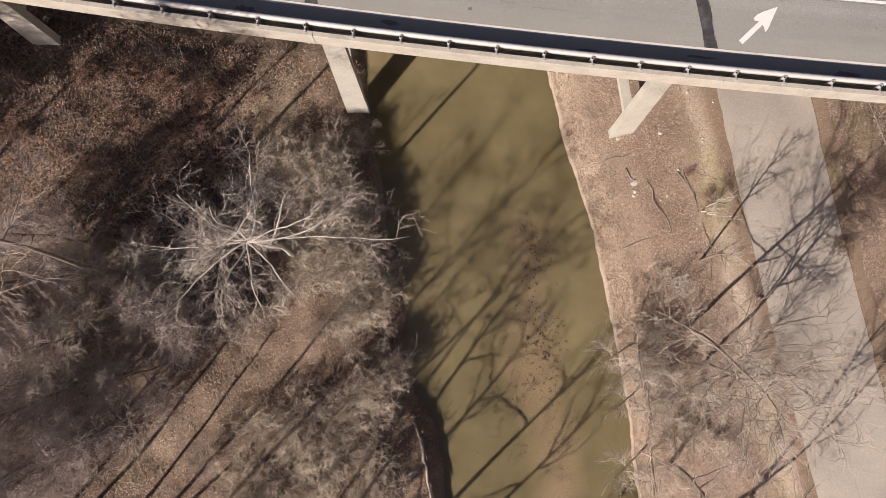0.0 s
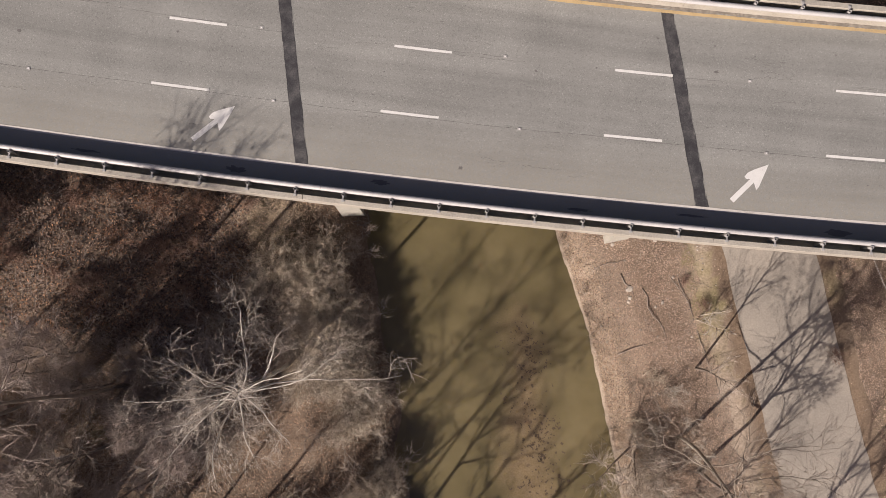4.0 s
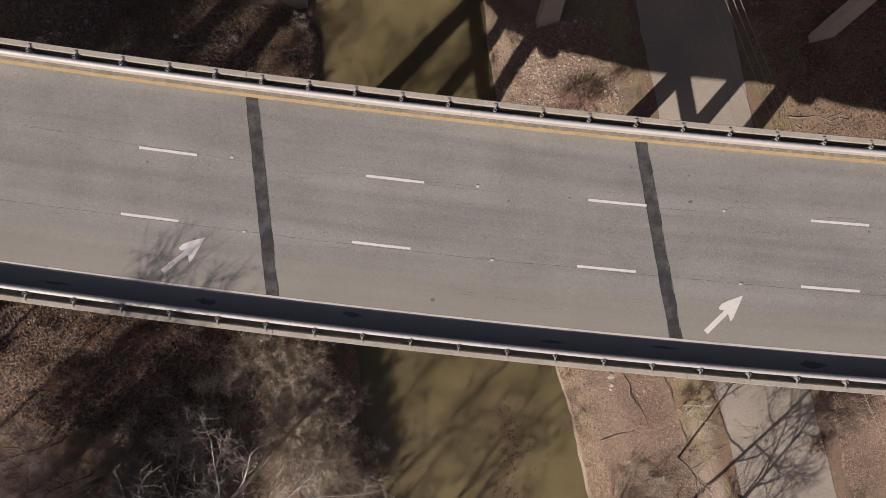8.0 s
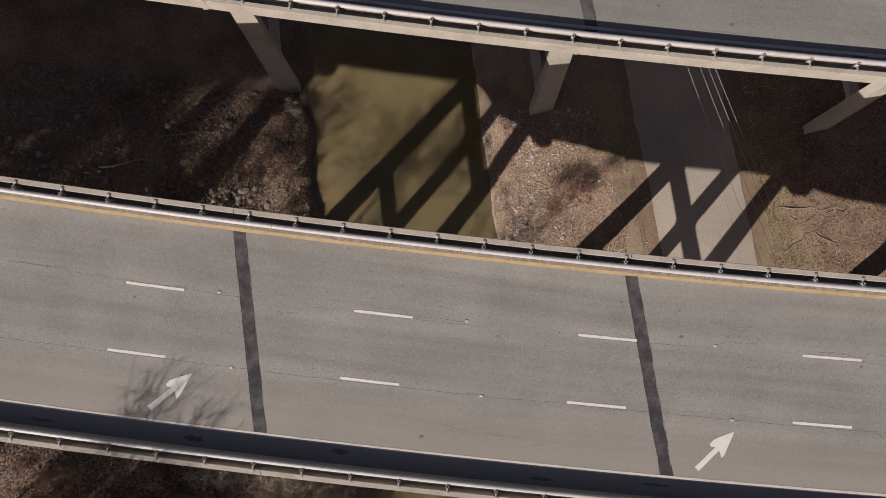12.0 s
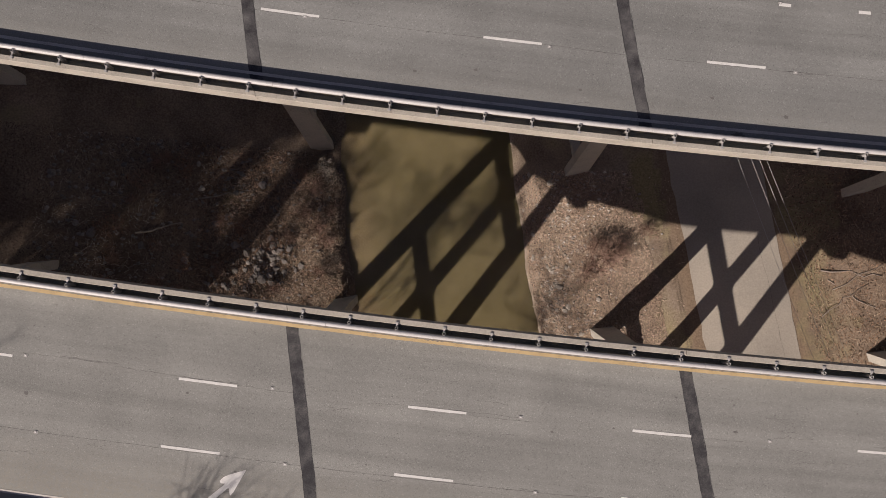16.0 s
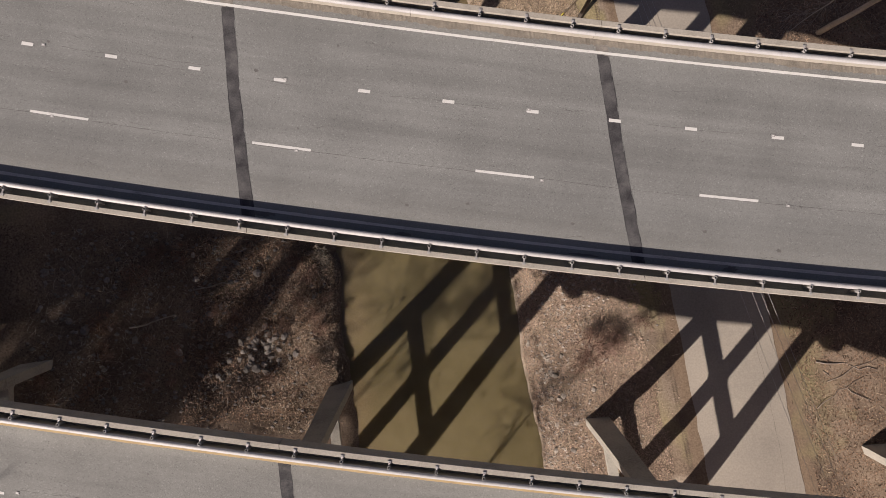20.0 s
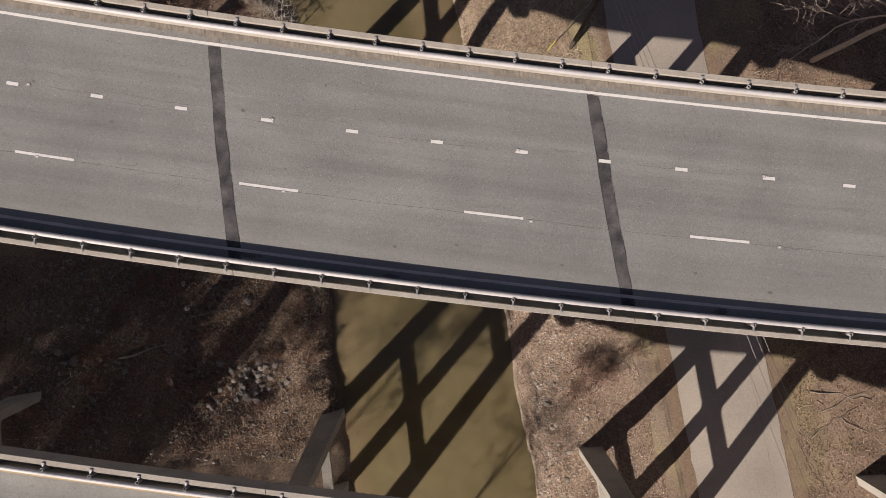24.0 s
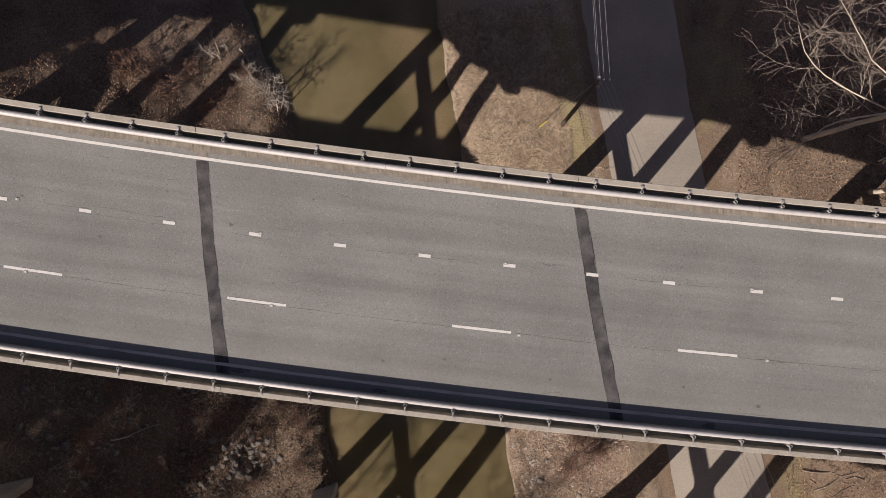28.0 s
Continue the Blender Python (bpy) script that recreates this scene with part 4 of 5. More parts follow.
TREES = {
    "grey": make_tree("bare_tree", 16, 0.35, (0.05, 0.0), 14, 5.6, (8, 7, 2), M_BARK, M_TWIG, "tall grey leafless tree on the wooded river bank", seed=21, fine=0.0115, kink=1.3),
    "gray": make_tree("bare_tree", 14, 0.28, (-0.06, 0.05), 14, 5.4, (8, 7, 3), M_BARK, M_MAUVE, "wide grey leafless tree on the wooded river bank", seed=22, fine=0.0135, kink=1.4),
    "slim": make_tree("bare_tree", 18.5, 0.5, (0.0, 0.05), 11, 4.2, (6, 4, 3), M_BARK, M_TWIG, "slender leafless tree with dark trunk", seed=23, fine=0.008),
    "pole": make_tree("bare_tree", 26, 0.62, (0.02, 0.0), 13, 4.8, (6, 5, 3), M_BARK, M_MAUVE, "very tall leafless tree with a long clear trunk", girth=0.65, seed=24, fine=0.009, slender=0.5),
    "crown": make_tree("bare_tree", 28.6, 0.66, (0.02, 0.0), 15, 5.4, (7, 6, 3), M_BARK, M_MAUVE, "very tall leafless tree with a broad crown", girth=0.6, seed=24, fine=0.0115, slender=0.55),
    "snag": make_tree("bare_tree", 21, 0.7, (0.02, 0.03), 6, 2.6, (4, 3, 2), M_BARK, M_TWIG, "slender leafless tree with a few short limbs", girth=0.7, seed=61, fine=0.009, slender=0.4),
    "thicket": make_tree("bare_thicket", 2.5, 0.1, (0.12, 0.06), 20, 2.7, (4, 4, 3), M_TANTWIG, M_TANTWIG, "low leafless thicket of fine tan twigs on the bank", "thicket", seed=25, fine=0.0095, stems=8, flat=(5, 40), kink=1.3, slender=0.6, girth=0.5, lift=0.03, spread=1.0),
    "greythicket": make_tree("bare_thicket", 2.2, 0.1, (0.05, 0.1), 20, 2.6, (4, 4, 3), M_TWIG, M_TWIG, "low leafless thicket of grey brown twigs on the bank", "thicket", seed=55, fine=0.0095, stems=8, flat=(5, 40), kink=1.3, slender=0.6, girth=0.5, lift=0.03, spread=1.1),
    "syc": make_tree("sycamore", 20.5, 0.72, (0.02, 0.0), 17, 4.4, (8, 6, 4), M_PALEBARK, M_SYCTWIG, "large leafless sycamore with white limbs", seed=26, fine=0.009, slender=0.75, girth=0.85, kink=1.5, brushy=0.75,
                     plan=((0.83, -15, -34, 10.0), (0.83, 6, -22, 7.0), (0.83, 14, -12, 4.8), (0.83, 52, 15, 5.5), (0.83, 84, 48, 5.5), (0.83, 212, 20, 6.5), (0.8, 188, 8, 6.5), (0.8, 250, 12, 5.5), (0.83, -45, -20, 4.5), (0.83, -85, -25, 4.0), (0.84, 140, 30, 5.0), (0.6, 62, 12, 5.0))),
    "tallsyc": make_tree("sycamore", 19, 0.35, (0.08, -0.06), 18, 6.6, (9, 6, 3), M_WOOD, M_TWIG, "tall leafless sycamore with pale mottled trunk", seed=27, fine=0.0105, flat=(0, 35), slender=0.45, girth=0.8),
    "eastsyc": make_tree("sycamore", 22, 0.42, (-0.05, 0.0), 17, 7.0, (9, 7, 4), M_TANTWIG, M_TWIG, "spreading leafless sycamore with pale limbs beside the road", seed=28, fine=0.0085, slender=0.45, kink=1.4, brushy=0.75,
                     plan=((0.5, 172, 6, 10.0), (0.52, 195, 8, 9.5), (0.6, 150, 12, 9.0), (0.68, 215, 15, 8.5), (0.75, 240, 25, 8.0), (0.7, 170, 25, 8.0), (0.8, 130, 25, 6.5))),
    "sapling": make_tree("bare_sapling", 4.2, 0.3, (0.12, -0.05), 9, 2.2, (4, 3, 2), M_TANTWIG, M_PALETWIG, "sparse pale leafless sapling leaning over the water", "sapling", seed=29, fine=0.009, stems=3),
    "leaner": make_tree("bare_sapling", 6.5, 0.25, (-0.75, -0.15), 11, 3.0, (5, 5, 3), M_TWIG, M_TWIG, "thin leafless sapling leaning out over the river", "sapling", seed=40, fine=0.0095, stems=2),
    "shrub": make_tree("bare_shrub", 2.8, 0.05, (0.05, 0.0), 16, 2.2, (5, 4, 2), M_TWIG, M_MAUVE, "leafless grey shrub on the forest floor", "shrub", seed=30, fine=0.008, stems=7, girth=0.5, spread=0.6),
    "rusty": make_tree("withered_shrub", 1.5, 0.05, (0.05, 0.0), 14, 1.6, (4, 3, 2), M_REDTWIG, M_REDTWIG, "shrub with withered rusty leaves on the forest slope", "shrub", seed=44, fine=0.006, stems=6, leaves=500, girth=0.5, spread=0.6),
    "brush": make_tree("bare_shrub", 2.2, 0.05, (0.0, 0.05), 16, 2.0, (4, 4, 2), M_TANTWIG, M_TANTWIG, "tangled pale brush on the river bank", "shrub", seed=31, fine=0.008, stems=8, girth=0.5, spread=0.7, flat=(5, 45)),
    "red": make_tree("bare_shrub", 1.0, 0.05, (0.0, 0.0), 16, 1.7, (4, 4, 2), M_REDTWIG, M_REDTWIG, "leafless red-brown shrub on the gravel bank", "shrub", seed=32, fine=0.0085, stems=8, girth=0.6, spread=0.45, flat=(0, 40)),
}
# Trees west of x = -37 are unseen, added to shade the slopes.
PLANTED = [
    ("syc", -10.6, 1.3, 0, 1.0), ("gray", -24.5, -1.0, 0, 0.62), ("gray", -20.0, -3.0, 250, 0.6), ("gray", -27, -6.5, 330, 0.65), ("gray", -31.5, -5.5, 100, 0.65), ("gray", -20.5, -8.0, 60, 0.6), ("gray", -28.5, -10.5, 200, 0.7), ("gray", -24, -9.0, 40, 0.7), ("snag", -24.9, -19.0, 30, 1.0), ("snag", -22.6, -20.6, 120, 0.9), ("snag", -21.0, -22.3, 250, 1.05), ("snag", -27.3, -20.0, 70, 1.0), ("snag", -16.0, -21.5, 190, 0.9), ("gray", -17.0, -4.0, 130, 0.65), ("grey", -24, -5.5, 220, 0.7), ("gray", -29.0, 0.0, 20, 0.6),
    ("gray", -31, -11, 300, 1.0), ("gray", -22.0, -11.5, 100, 0.8),
    ("crown", -22.9, -0.9, 40, 1.0), ("crown", -27.4, -1.2, 200, 0.97), ("gray", -27.0, 1.5, 20, 0.7), ("greythicket", -11.5, 7.5, 10, 0.9), ("greythicket", -13.5, 6.0, 80, 0.9), ("thicket", -9.8, 9.4, 200, 0.8), ("greythicket", -14.5, 8.2, 300, 0.8), ("thicket", -12.0, 9.6, 150, 0.8), ("greythicket", -16.0, 5.0, 240, 0.9), ("pole", -46, 0, 60, 1.0), ("pole", -53, 3, 300, 1.0), ("pole", -38, 0, 70, 1.0), ("pole", -44, 5, 250, 1.0), ("pole", -41, -5, 20, 1.0), ("pole", -50, 9, 120, 1.0), ("gray", -29, -15.5, 240, 0.9), ("grey", -34, -21, 100, 1.0), ("gray", -25.5, -15, 20, 0.8), ("pole", -23, -23.5, 200, 1.0), ("pole", -19.5, -24.5, 10, 0.95), ("pole", -16, -26, 300, 1.0), ("pole", -12.5, -26.5, 150, 0.95), ("slim", -6, -21, 10, 0.9),
    ("slim", -1.5, -24, 140, 1.0), ("slim", -3.5, -30, 200, 1.0), ("slim", -11, -29, 260, 1.0), ("grey", -42, -19, 20, 1.0),
    ("slim", 5, -36, 20, 1.0),
    ("slim", 21.9, 2.3, 30, 0.5), ("tallsyc", 20.9, -3.2, 0, 1.0), ("grey", 22.4, -5.8, 80, 0.85), ("slim", 20.5, -14, 20, 0.8),
    ("slim", 26.5, -16, 50, 0.8), ("slim", 22.0, -20, 210, 0.9),
    ("eastsyc", 28.8, 55.6, 0, 1.0), ("eastsyc", 33.5, 51.5, 40, 0.9), ("gray", 34, 64, 20, 1.0),
    ("grey", -41, 3, 30, 1.0), ("gray", -46, 10, 130, 1.1), ("grey", -48, -2, 80, 1.1), ("gray", -47, -6, 250, 1.1), ("grey", -53, 5, 10, 1.1), ("grey", -58, 14, 300, 1.0), ("gray", -43, 1, 40, 1.1), ("grey", -51, -12, 40, 1.1),
    ("thicket", -7.5, -15.5, 20, 1.0), ("thicket", -13.5, -19.0, 300, 0.9), ("thicket", -10.5, -17.5, 200, 0.8), ("thicket", -4.0, -10.0, 50, 0.7), ("gray", -50, 2, 60, 1.1), ("grey", -46, 5, 20, 1.0), ("grey", -50, 14, 80, 0.9), ("gray", -44, 30, 30, 0.8), ("gray", -44, 64, 80, 0.8),
    ("thicket", -6.6, 5.6, 0, 0.75), ("thicket", -9.0, 3.6, 120, 0.95), ("thicket", -7.0, 0.6, 200, 0.9), ("thicket", -5.4, -3.0, 70, 0.7), ("thicket", -8.6, 8.6, 300, 0.9), 
    ("thicket", -5.2, -12.0, 100, 0.8), ("thicket", -3.5, -15.5, 0, 0.9),
]
for kind, x, y, turn, size in PLANTED:
    plant(TREES[kind], x, y, turn, size, "thickets on the bank" if kind == "thicket" else "bare trees along the river")
picks = random.Random(5)
for i in range(36):
    y = picks.uniform(-19, -3)
    x = min(-15 + 13 * picks.random() ** 0.8, along(WEST, y) - 1.2)
    if abs((x + 15.5) * 0.781 - (y + 9) * 0.625) < 2.6:
        continue
    plant(TREES[("brush", "greythicket", "thicket")[i % 3]], x, y, picks.uniform(0, 360), picks.uniform(0.6, 0.95), "undergrowth", label="low tangle of fine tan twigs over the leaf litter")
for i in range(36):
    y = picks.uniform(-5, 12.5)
    back = 0.9 + 6.8 * picks.random() ** 1.1
    x = along(WEST, y) - back
    if x < -9.5 and y > 8.5:
        continue
    plant(TREES["greythicket" if i % 3 == 1 or y > 9 else "thicket"], x, y, picks.uniform(0, 360), min(picks.uniform(0.75, 1.05), 0.42 + 0.12 * back) if y < 9 else 0.55, "thickets on the bank")
for i in range(20):
    x, y = picks.uniform(-36, -14), picks.uniform(4, 14)
    plant(TREES["red"], x, y, picks.uniform(0, 360), picks.uniform(0.4, 0.8), "undergrowth", label="red-brown shrub on the shaded forest slope")
for i in range(13):
    x, y = picks.uniform(-36, -15), 14.5 - 10 * picks.random() ** 1.3
    plant(TREES["rusty"], x, y, picks.uniform(0, 360), picks.uniform(0.5, 0.9), "undergrowth")
for i in range(22):
    x, y = picks.uniform(-30, -10.5), picks.uniform(25, 37)
    plant(TREES["rusty" if i % 2 else "red"], x, y, picks.uniform(0, 360), picks.uniform(0.3, 0.7), "undergrowth")
# Unseen tall trees, added to cast shade on the western slope between the bridges.
for i in range(18):
    plant(TREES["pole"], -60 + 4.6 * (i % 5) + picks.uniform(-1.5, 1.5), -10 + 4.6 * (i // 5) + picks.uniform(-1.5, 1.5), picks.uniform(0, 360), picks.uniform(0.85, 1.05), "bare trees along the river")
for i in range(64):
    x, y = picks.uniform(-37, -14), picks.uniform(-19, 3)
    if abs((x + 15.5) * 0.781 - (y + 9) * 0.625) < 2.6:
        continue
    plant(TREES["shrub"], x, y, picks.uniform(0, 360), picks.uniform(0.6, 1.2), "undergrowth")
for i in range(12):
    plant(TREES["sapling"], picks.uniform(17.5, 22.5), picks.uniform(-11, 1.0), picks.uniform(0, 360), picks.uniform(0.4, 0.75), "undergrowth", label="thin bare sapling on the leafy bank beside the road")
for x, y, k, size in ((-14.4, 58.8, "sapling", 0.75), (-13.6, 57.4, "sapling", 0.7), (-15.4, 59.6, "sapling", 0.6), (-18.4, 61.4, "sapling", 0.7), (-16.6, 60.4, "red", 0.8), (-18.6, 57.6, "rusty", 0.8), (-22, 58.5, "rusty", 0.9), (-24.5, 60, "rusty", 1.1), (-20.5, 60.5, "red", 0.8), (-15.2, 59.3, "brush", 0.5), (12.6, 29.9, "red", 1.35), (11.6, 28.8, "red", 0.7), (13.8, 30.8, "red", 0.7), (12.0, 31.2, "red", 0.6), (16, 32.5, "red", 0.6), (21.6, 6.2, "sapling", 0.7), (22.2, 7.4, "red", 0.45), (20.6, 9.3, "red", 0.35), (32.5, 4.0, "red", 0.5), (17.6, -4.6, "leaner", 1.1), (18.4, -8.0, "leaner", 1.0), (18.0, -6.2, "leaner", 0.8), (18.2, -6.3, "brush", 0.9), (17.6, -3.4, "brush", 0.8), (19.0, -13.0, "leaner", 1.1), (20.5, -11.0, "brush", 1.0), (19.0, -9.5, "brush", 0.7), (22.5, -12.5, "brush", 0.9), (18.6, 1.2, "brush", 0.5), (21.5, -8.5, "brush", 0.8), (-10.4, 28.0, "red", 0.5), (-10.8, 31.8, "red", 0.6), (-11.2, 35.0, "red", 0.6), (-10.6, 36.6, "brush", 0.5), (-13, 31, "red", 0.5), (-12.2, 36, "red", 0.5), (-9.9, 33.2, "red", 0.4), (-12, 33, "red", 0.7), (-10, 30.5, "red", 0.6), (-17, 31.5, "red", 0.6)):
    plant(TREES[k], x, y, 0.0 if k == "leaner" else picks.uniform(0, 360), size, "undergrowth")
for proto in TREES.values():
    for o in (*proto.children_recursive, proto):
        bpy.data.objects.remove(o)


# ---- poles and wires ----
def utility_pole(x, y, tall, arm):
    z = ground_z(x, y)
    ob = thing("utility_pole", "dark wooden utility pole with a short crossarm and insulators", "utility pole", "poles along the road", at=(x, y, z - 0.3))
    v, f = tube_data([(0, 0, 0), (0.02, 0, tall * 0.5), (0, 0, tall)], [0.17, 0.145, 0.115], 10)
    piece("shaft", mesh("shaft", v, f, M_POLE, True), ob)
    v, f = tube_data([(0, 0, tall), (0, 0, tall + 0.05)], [0.125, 0.1], 10)
    piece("cap", mesh("cap", v, f, M_WIRE), ob, "pale metal pole cap")
    v, f = box_data(-0.1, arm, -0.05, 0.05, tall - 0.45, tall - 0.34, 0.01)
    piece("crossarm", mesh("crossarm", v, f, M_WOOD), ob)
    for k in (0.4, arm):
        v, f = tube_data([(k - 0.04, 0, tall - 0.34), (k - 0.04, 0, tall - 0.2), (k - 0.04, 0, tall - 0.16)], [0.05, 0.06, 0.02], 8)
        piece("insulator", mesh("insulator", v, f, M_WHITE), ob)
    v, f = box_data(0.14, 0.34, -0.14, 0.14, tall - 1.6, tall - 0.9, 0.03)
    piece("bracket", mesh("bracket", v, f, M_POST), ob)
    return z - 0.3 + tall


top_a = utility_pole(10.14, 56.45, 13.3, 0.75)
top_b = utility_pole(39.2, -12.0, 12.0, 2.9)
top_c = utility_pole(7.3, 98.0, 13.3, 0.75)


def wire(a, b, sag):
    pts = [Vector(a).lerp(Vector(b), t) - Vector((0, 0, sag * 4 * t * (1 - t))) for t in np.linspace(0, 1, 40)]
    v, f = tube_data(pts, [0.009] * 40, 5)
    tagged(new("power_line", mesh("power_line", v, f, M_WIRE)), "thin bare aluminium power line between utility poles", "power line", "power lines")


for dx, dz, far in ((0.0, 0.02, 0.8), (0.36, -0.2, 2.2), (0.72, -0.2, 2.85), (0.2, -1.2, 0.2)):
    wire((10.14 + dx, 56.45, top_a + dz), (39.2 + far, -12.0, top_b + dz), 1.3 - dz * 0.4)
    wire((10.14 + dx, 56.45, top_a + dz), (7.3 + dx * 0.6, 98.0, top_c + dz), 1.0)


def guy_wire():
    a, b = Vector((10.14, 56.45, top_a - 0.7)), Vector((8.3, 56.25, ground_z(8.3, 56.25)))
    ob = thing("guy_wire", "steel guy wire with a yellow plastic guard beside the pole", "guy wire", at=b)
    v, f = tube_data([(0, 0, 0), a - b], [0.012, 0.012], 5)
    piece("cable", mesh("cable", v, f, M_WIRE), ob)
    d = (a - b).normalized()
    v, f = tube_data([d * 0.2, d * 2.4], [0.035, 0.035], 8)
    piece("guard", mesh("guard", v, f, M_GUARD), ob, "yellow plastic guard tube")


guy_wire()


# ---- stones and logs ----
def rock_mesh(name, seed, material):
    bm = bmesh.new()
    bmesh.ops.create_icosphere(bm, subdivisions=2, radius=1)
    r = random.Random(seed)
    for v in bm.verts:
        v.co *= r.uniform(0.85, 1.1) * (0.8 + 0.35 * noise.noise(v.co * 1.1 + Vector((seed, 0, 0))) + 0.2)
        v.co.z *= 0.6
    me = bpy.data.meshes.new(name)
    bm.to_mesh(me)
    bm.free()
    me.materials.append(material)
    return me


def strew(name, label, category, group, material, count, spot, lo, hi, seed):
    shapes = [rock_mesh(name, seed + i, material) for i in range(6)]
    r = random.Random(seed)
    for i in range(count):
        x, y = spot(r)
        size = lo + (hi - lo) * r.random() ** 2
        ob = new(name, shapes[i % 6])
        ob.location = (x, y, ground_z(x, y) + size * 0.15)
        ob.rotation_euler = (r.uniform(-0.4, 0.4), r.uniform(-0.4, 0.4), r.uniform(0, 6.3))
        ob.scale = (size, size * r.uniform(0.6, 1.0), size * r.uniform(0.7, 1.1))
        tagged(ob, label, category, group)


def bank_spot(r):
    y = r.uniform(18, 37)
    return along(EAST, y) + 0.5 + abs(r.gauss(0, 2.0)), y


strew("stone", "pale rounded stone on the gravel river bank", "stone", "stones on the gravel bank", M_ROCK, 170, bank_spot, 0.06, 0.3, 40)
strew("riprap_rock", "grey angular broken rock heaped on the slope", "rock", "riprap heap", M_RIPRAP, 60, lambda r: (r.gauss(-14.6, 1.1), r.gauss(28.2, 1.1)), 0.14, 0.4, 60)
strew("stone", "pale stone on the leafy bank", "stone", "stones on the leafy bank", M_ROCK, 40, lambda r: (r.uniform(14, 22), r.uniform(2, 18)), 0.06, 0.2, 80)
strew("stone", "pale broken stone heaped beside the bridge pier", "stone", "stones beside the pier", M_ROCK, 24, lambda r: (r.gauss(13.2, 1.1), r.gauss(13.4, 2.0)), 0.04, 0.12, 84)
strew("boulder", "pale flat boulder among the leaves", "boulder", "", M_ROCK, 1, lambda r: (16.6, 8.4), 0.34, 0.36, 90)
strew("boulder", "large pale rock beside the road", "boulder", "", M_ROCK, 1, lambda r: (24.9, 50.4), 0.45, 0.5, 95)
strew("riprap_rock", "dark rock half buried in the shaded slope", "rock", "rocks on the shaded slope", M_RIPRAP, 70, lambda r: (r.uniform(-30, -14), r.uniform(26, 37)), 0.12, 0.4, 100)


def log(x0, y0, x1, y1, rad, label="weathered fallen branch on the ground"):
    a, b = Vector((x0, y0, ground_z(x0, y0) + rad)), Vector((x1, y1, ground_z(x1, y1) + rad))
    pts = [a.lerp(b, t) + Vector((random.uniform(-1, 1), random.uniform(-1, 1), 0)) * 0.06 * (b - a).length * math.sin(3.1 * t) for t in np.linspace(0, 1, 7)]
    v, f = tube_data(pts, np.linspace(rad, rad * 0.5, 7), 7)
    ob = new("fallen_log", mesh("fallen_log", v, f, M_BARK if rad < 0.08 and (y0 < 20 or x0 > 28) else M_WOOD, True))
    tagged(ob, label, "log", "fallen branches")


log(17.8, 13.0, 21.4, 6.3, 0.05, "long dark fallen vine across the leaf litter")
log(20.2, 9.4, 21.4, 6.4, 0.04)
log(21.4, 6.3, 22.8, 2.6, 0.04)
for i in range(84):
    x, y, a = picks.uniform(14, 24), picks.uniform(-16, 11), picks.uniform(0, 6.28)
    long = picks.uniform(0.5, 2.2)
    log(x, y, x + long * math.cos(a), y + long * math.sin(a), picks.uniform(0.012, 0.03), "thin fallen branch on the leaf litter")
for i in range(40):
    x, y, a = picks.uniform(-20, -4), picks.uniform(-18, 2), picks.uniform(0, 6.28)
    long = picks.uniform(0.6, 2.6)
    log(x, y, x + long * math.cos(a), y + long * math.sin(a), picks.uniform(0.012, 0.035), "thin fallen branch on the forest floor")
log(0.2, -13.2, 1.4, -18.5, 0.16, "pale fallen trunk on the river's edge")
log(-0.4, -12.0, 0.8, -15.0, 0.1)
for x0, y0, x1, y1, rad in ((29.6, 29.7, 33.8, 29.4, 0.07), (30.2, 29.0, 34.6, 26.2, 0.05), (30.5, 28.2, 34, 30.5, 0.04), (29.8, 26.0, 33, 28.8, 0.04), (15.9, 9.6, 17.9, 5.8, 0.06), (13.8, 9.9, 16.2, 10.8, 0.04), (17.5, 8.5, 19.5, 4.5, 0.05), (16, 3, 18.5, 4.2, 0.05), (11.0, 30.5, 12.3, 33.0, 0.04), (13.2, 26, 13.4, 29.5, 0.03), (10, 25.5, 12, 28, 0.03), (-20, 33.5, -16, 34.5, 0.06), (-24, 30.5, -21, 31.5, 0.08), (-17, 62.6, -15.6, 60.7, 0.08), (-15.6, 60.7, -14.4, 61.6, 0.08)):
    log(x0, y0, x1, y1, rad)


# ---- litter: leaves and stalks ----
def litter(name, label, material, count, spot, long, wide, seed, rise):
    r = np.random.default_rng(seed)
    verts, faces = [], []
    while len(verts) < 4 * count:
        x, y = spot(r)
        z = ground_z(x, y)
        if z < WATER + 0.15 or along(ROADW, y) - 0.2 < x < along(ROADW, y) + ROAD_WIDE + 0.2:
            continue
        if along(ROADW, y) - 2.6 + rough(x, y, 0.6, 0.8) < x < along(ROADW, y) + ROAD_WIDE + 1.3 + rough(x, y, 0.6, 0.8) and r.random() < 0.985:
            continue
        a = r.uniform(0, 6.3)
        l, w = r.uniform(*long) / 2, r.uniform(*wide) / 2
        c, s_ = math.cos(a), math.sin(a)
        t = r.uniform(-rise, rise)
        k = len(verts)
        lift = 0.025 + abs(t) * l + r.random() * 0.03
        for u, v in ((-l, -w), (l, -w), (l, w), (-l, w)):
            verts.append((x + u * c - v * s_, y + u * s_ + v * c, z + lift + u * t + abs(v) * 0.3))
        faces.append((k, k + 1, k + 2, k + 3))
    tagged(new(name, mesh(name, verts, faces, material)), label, "litter", kind="stuff")


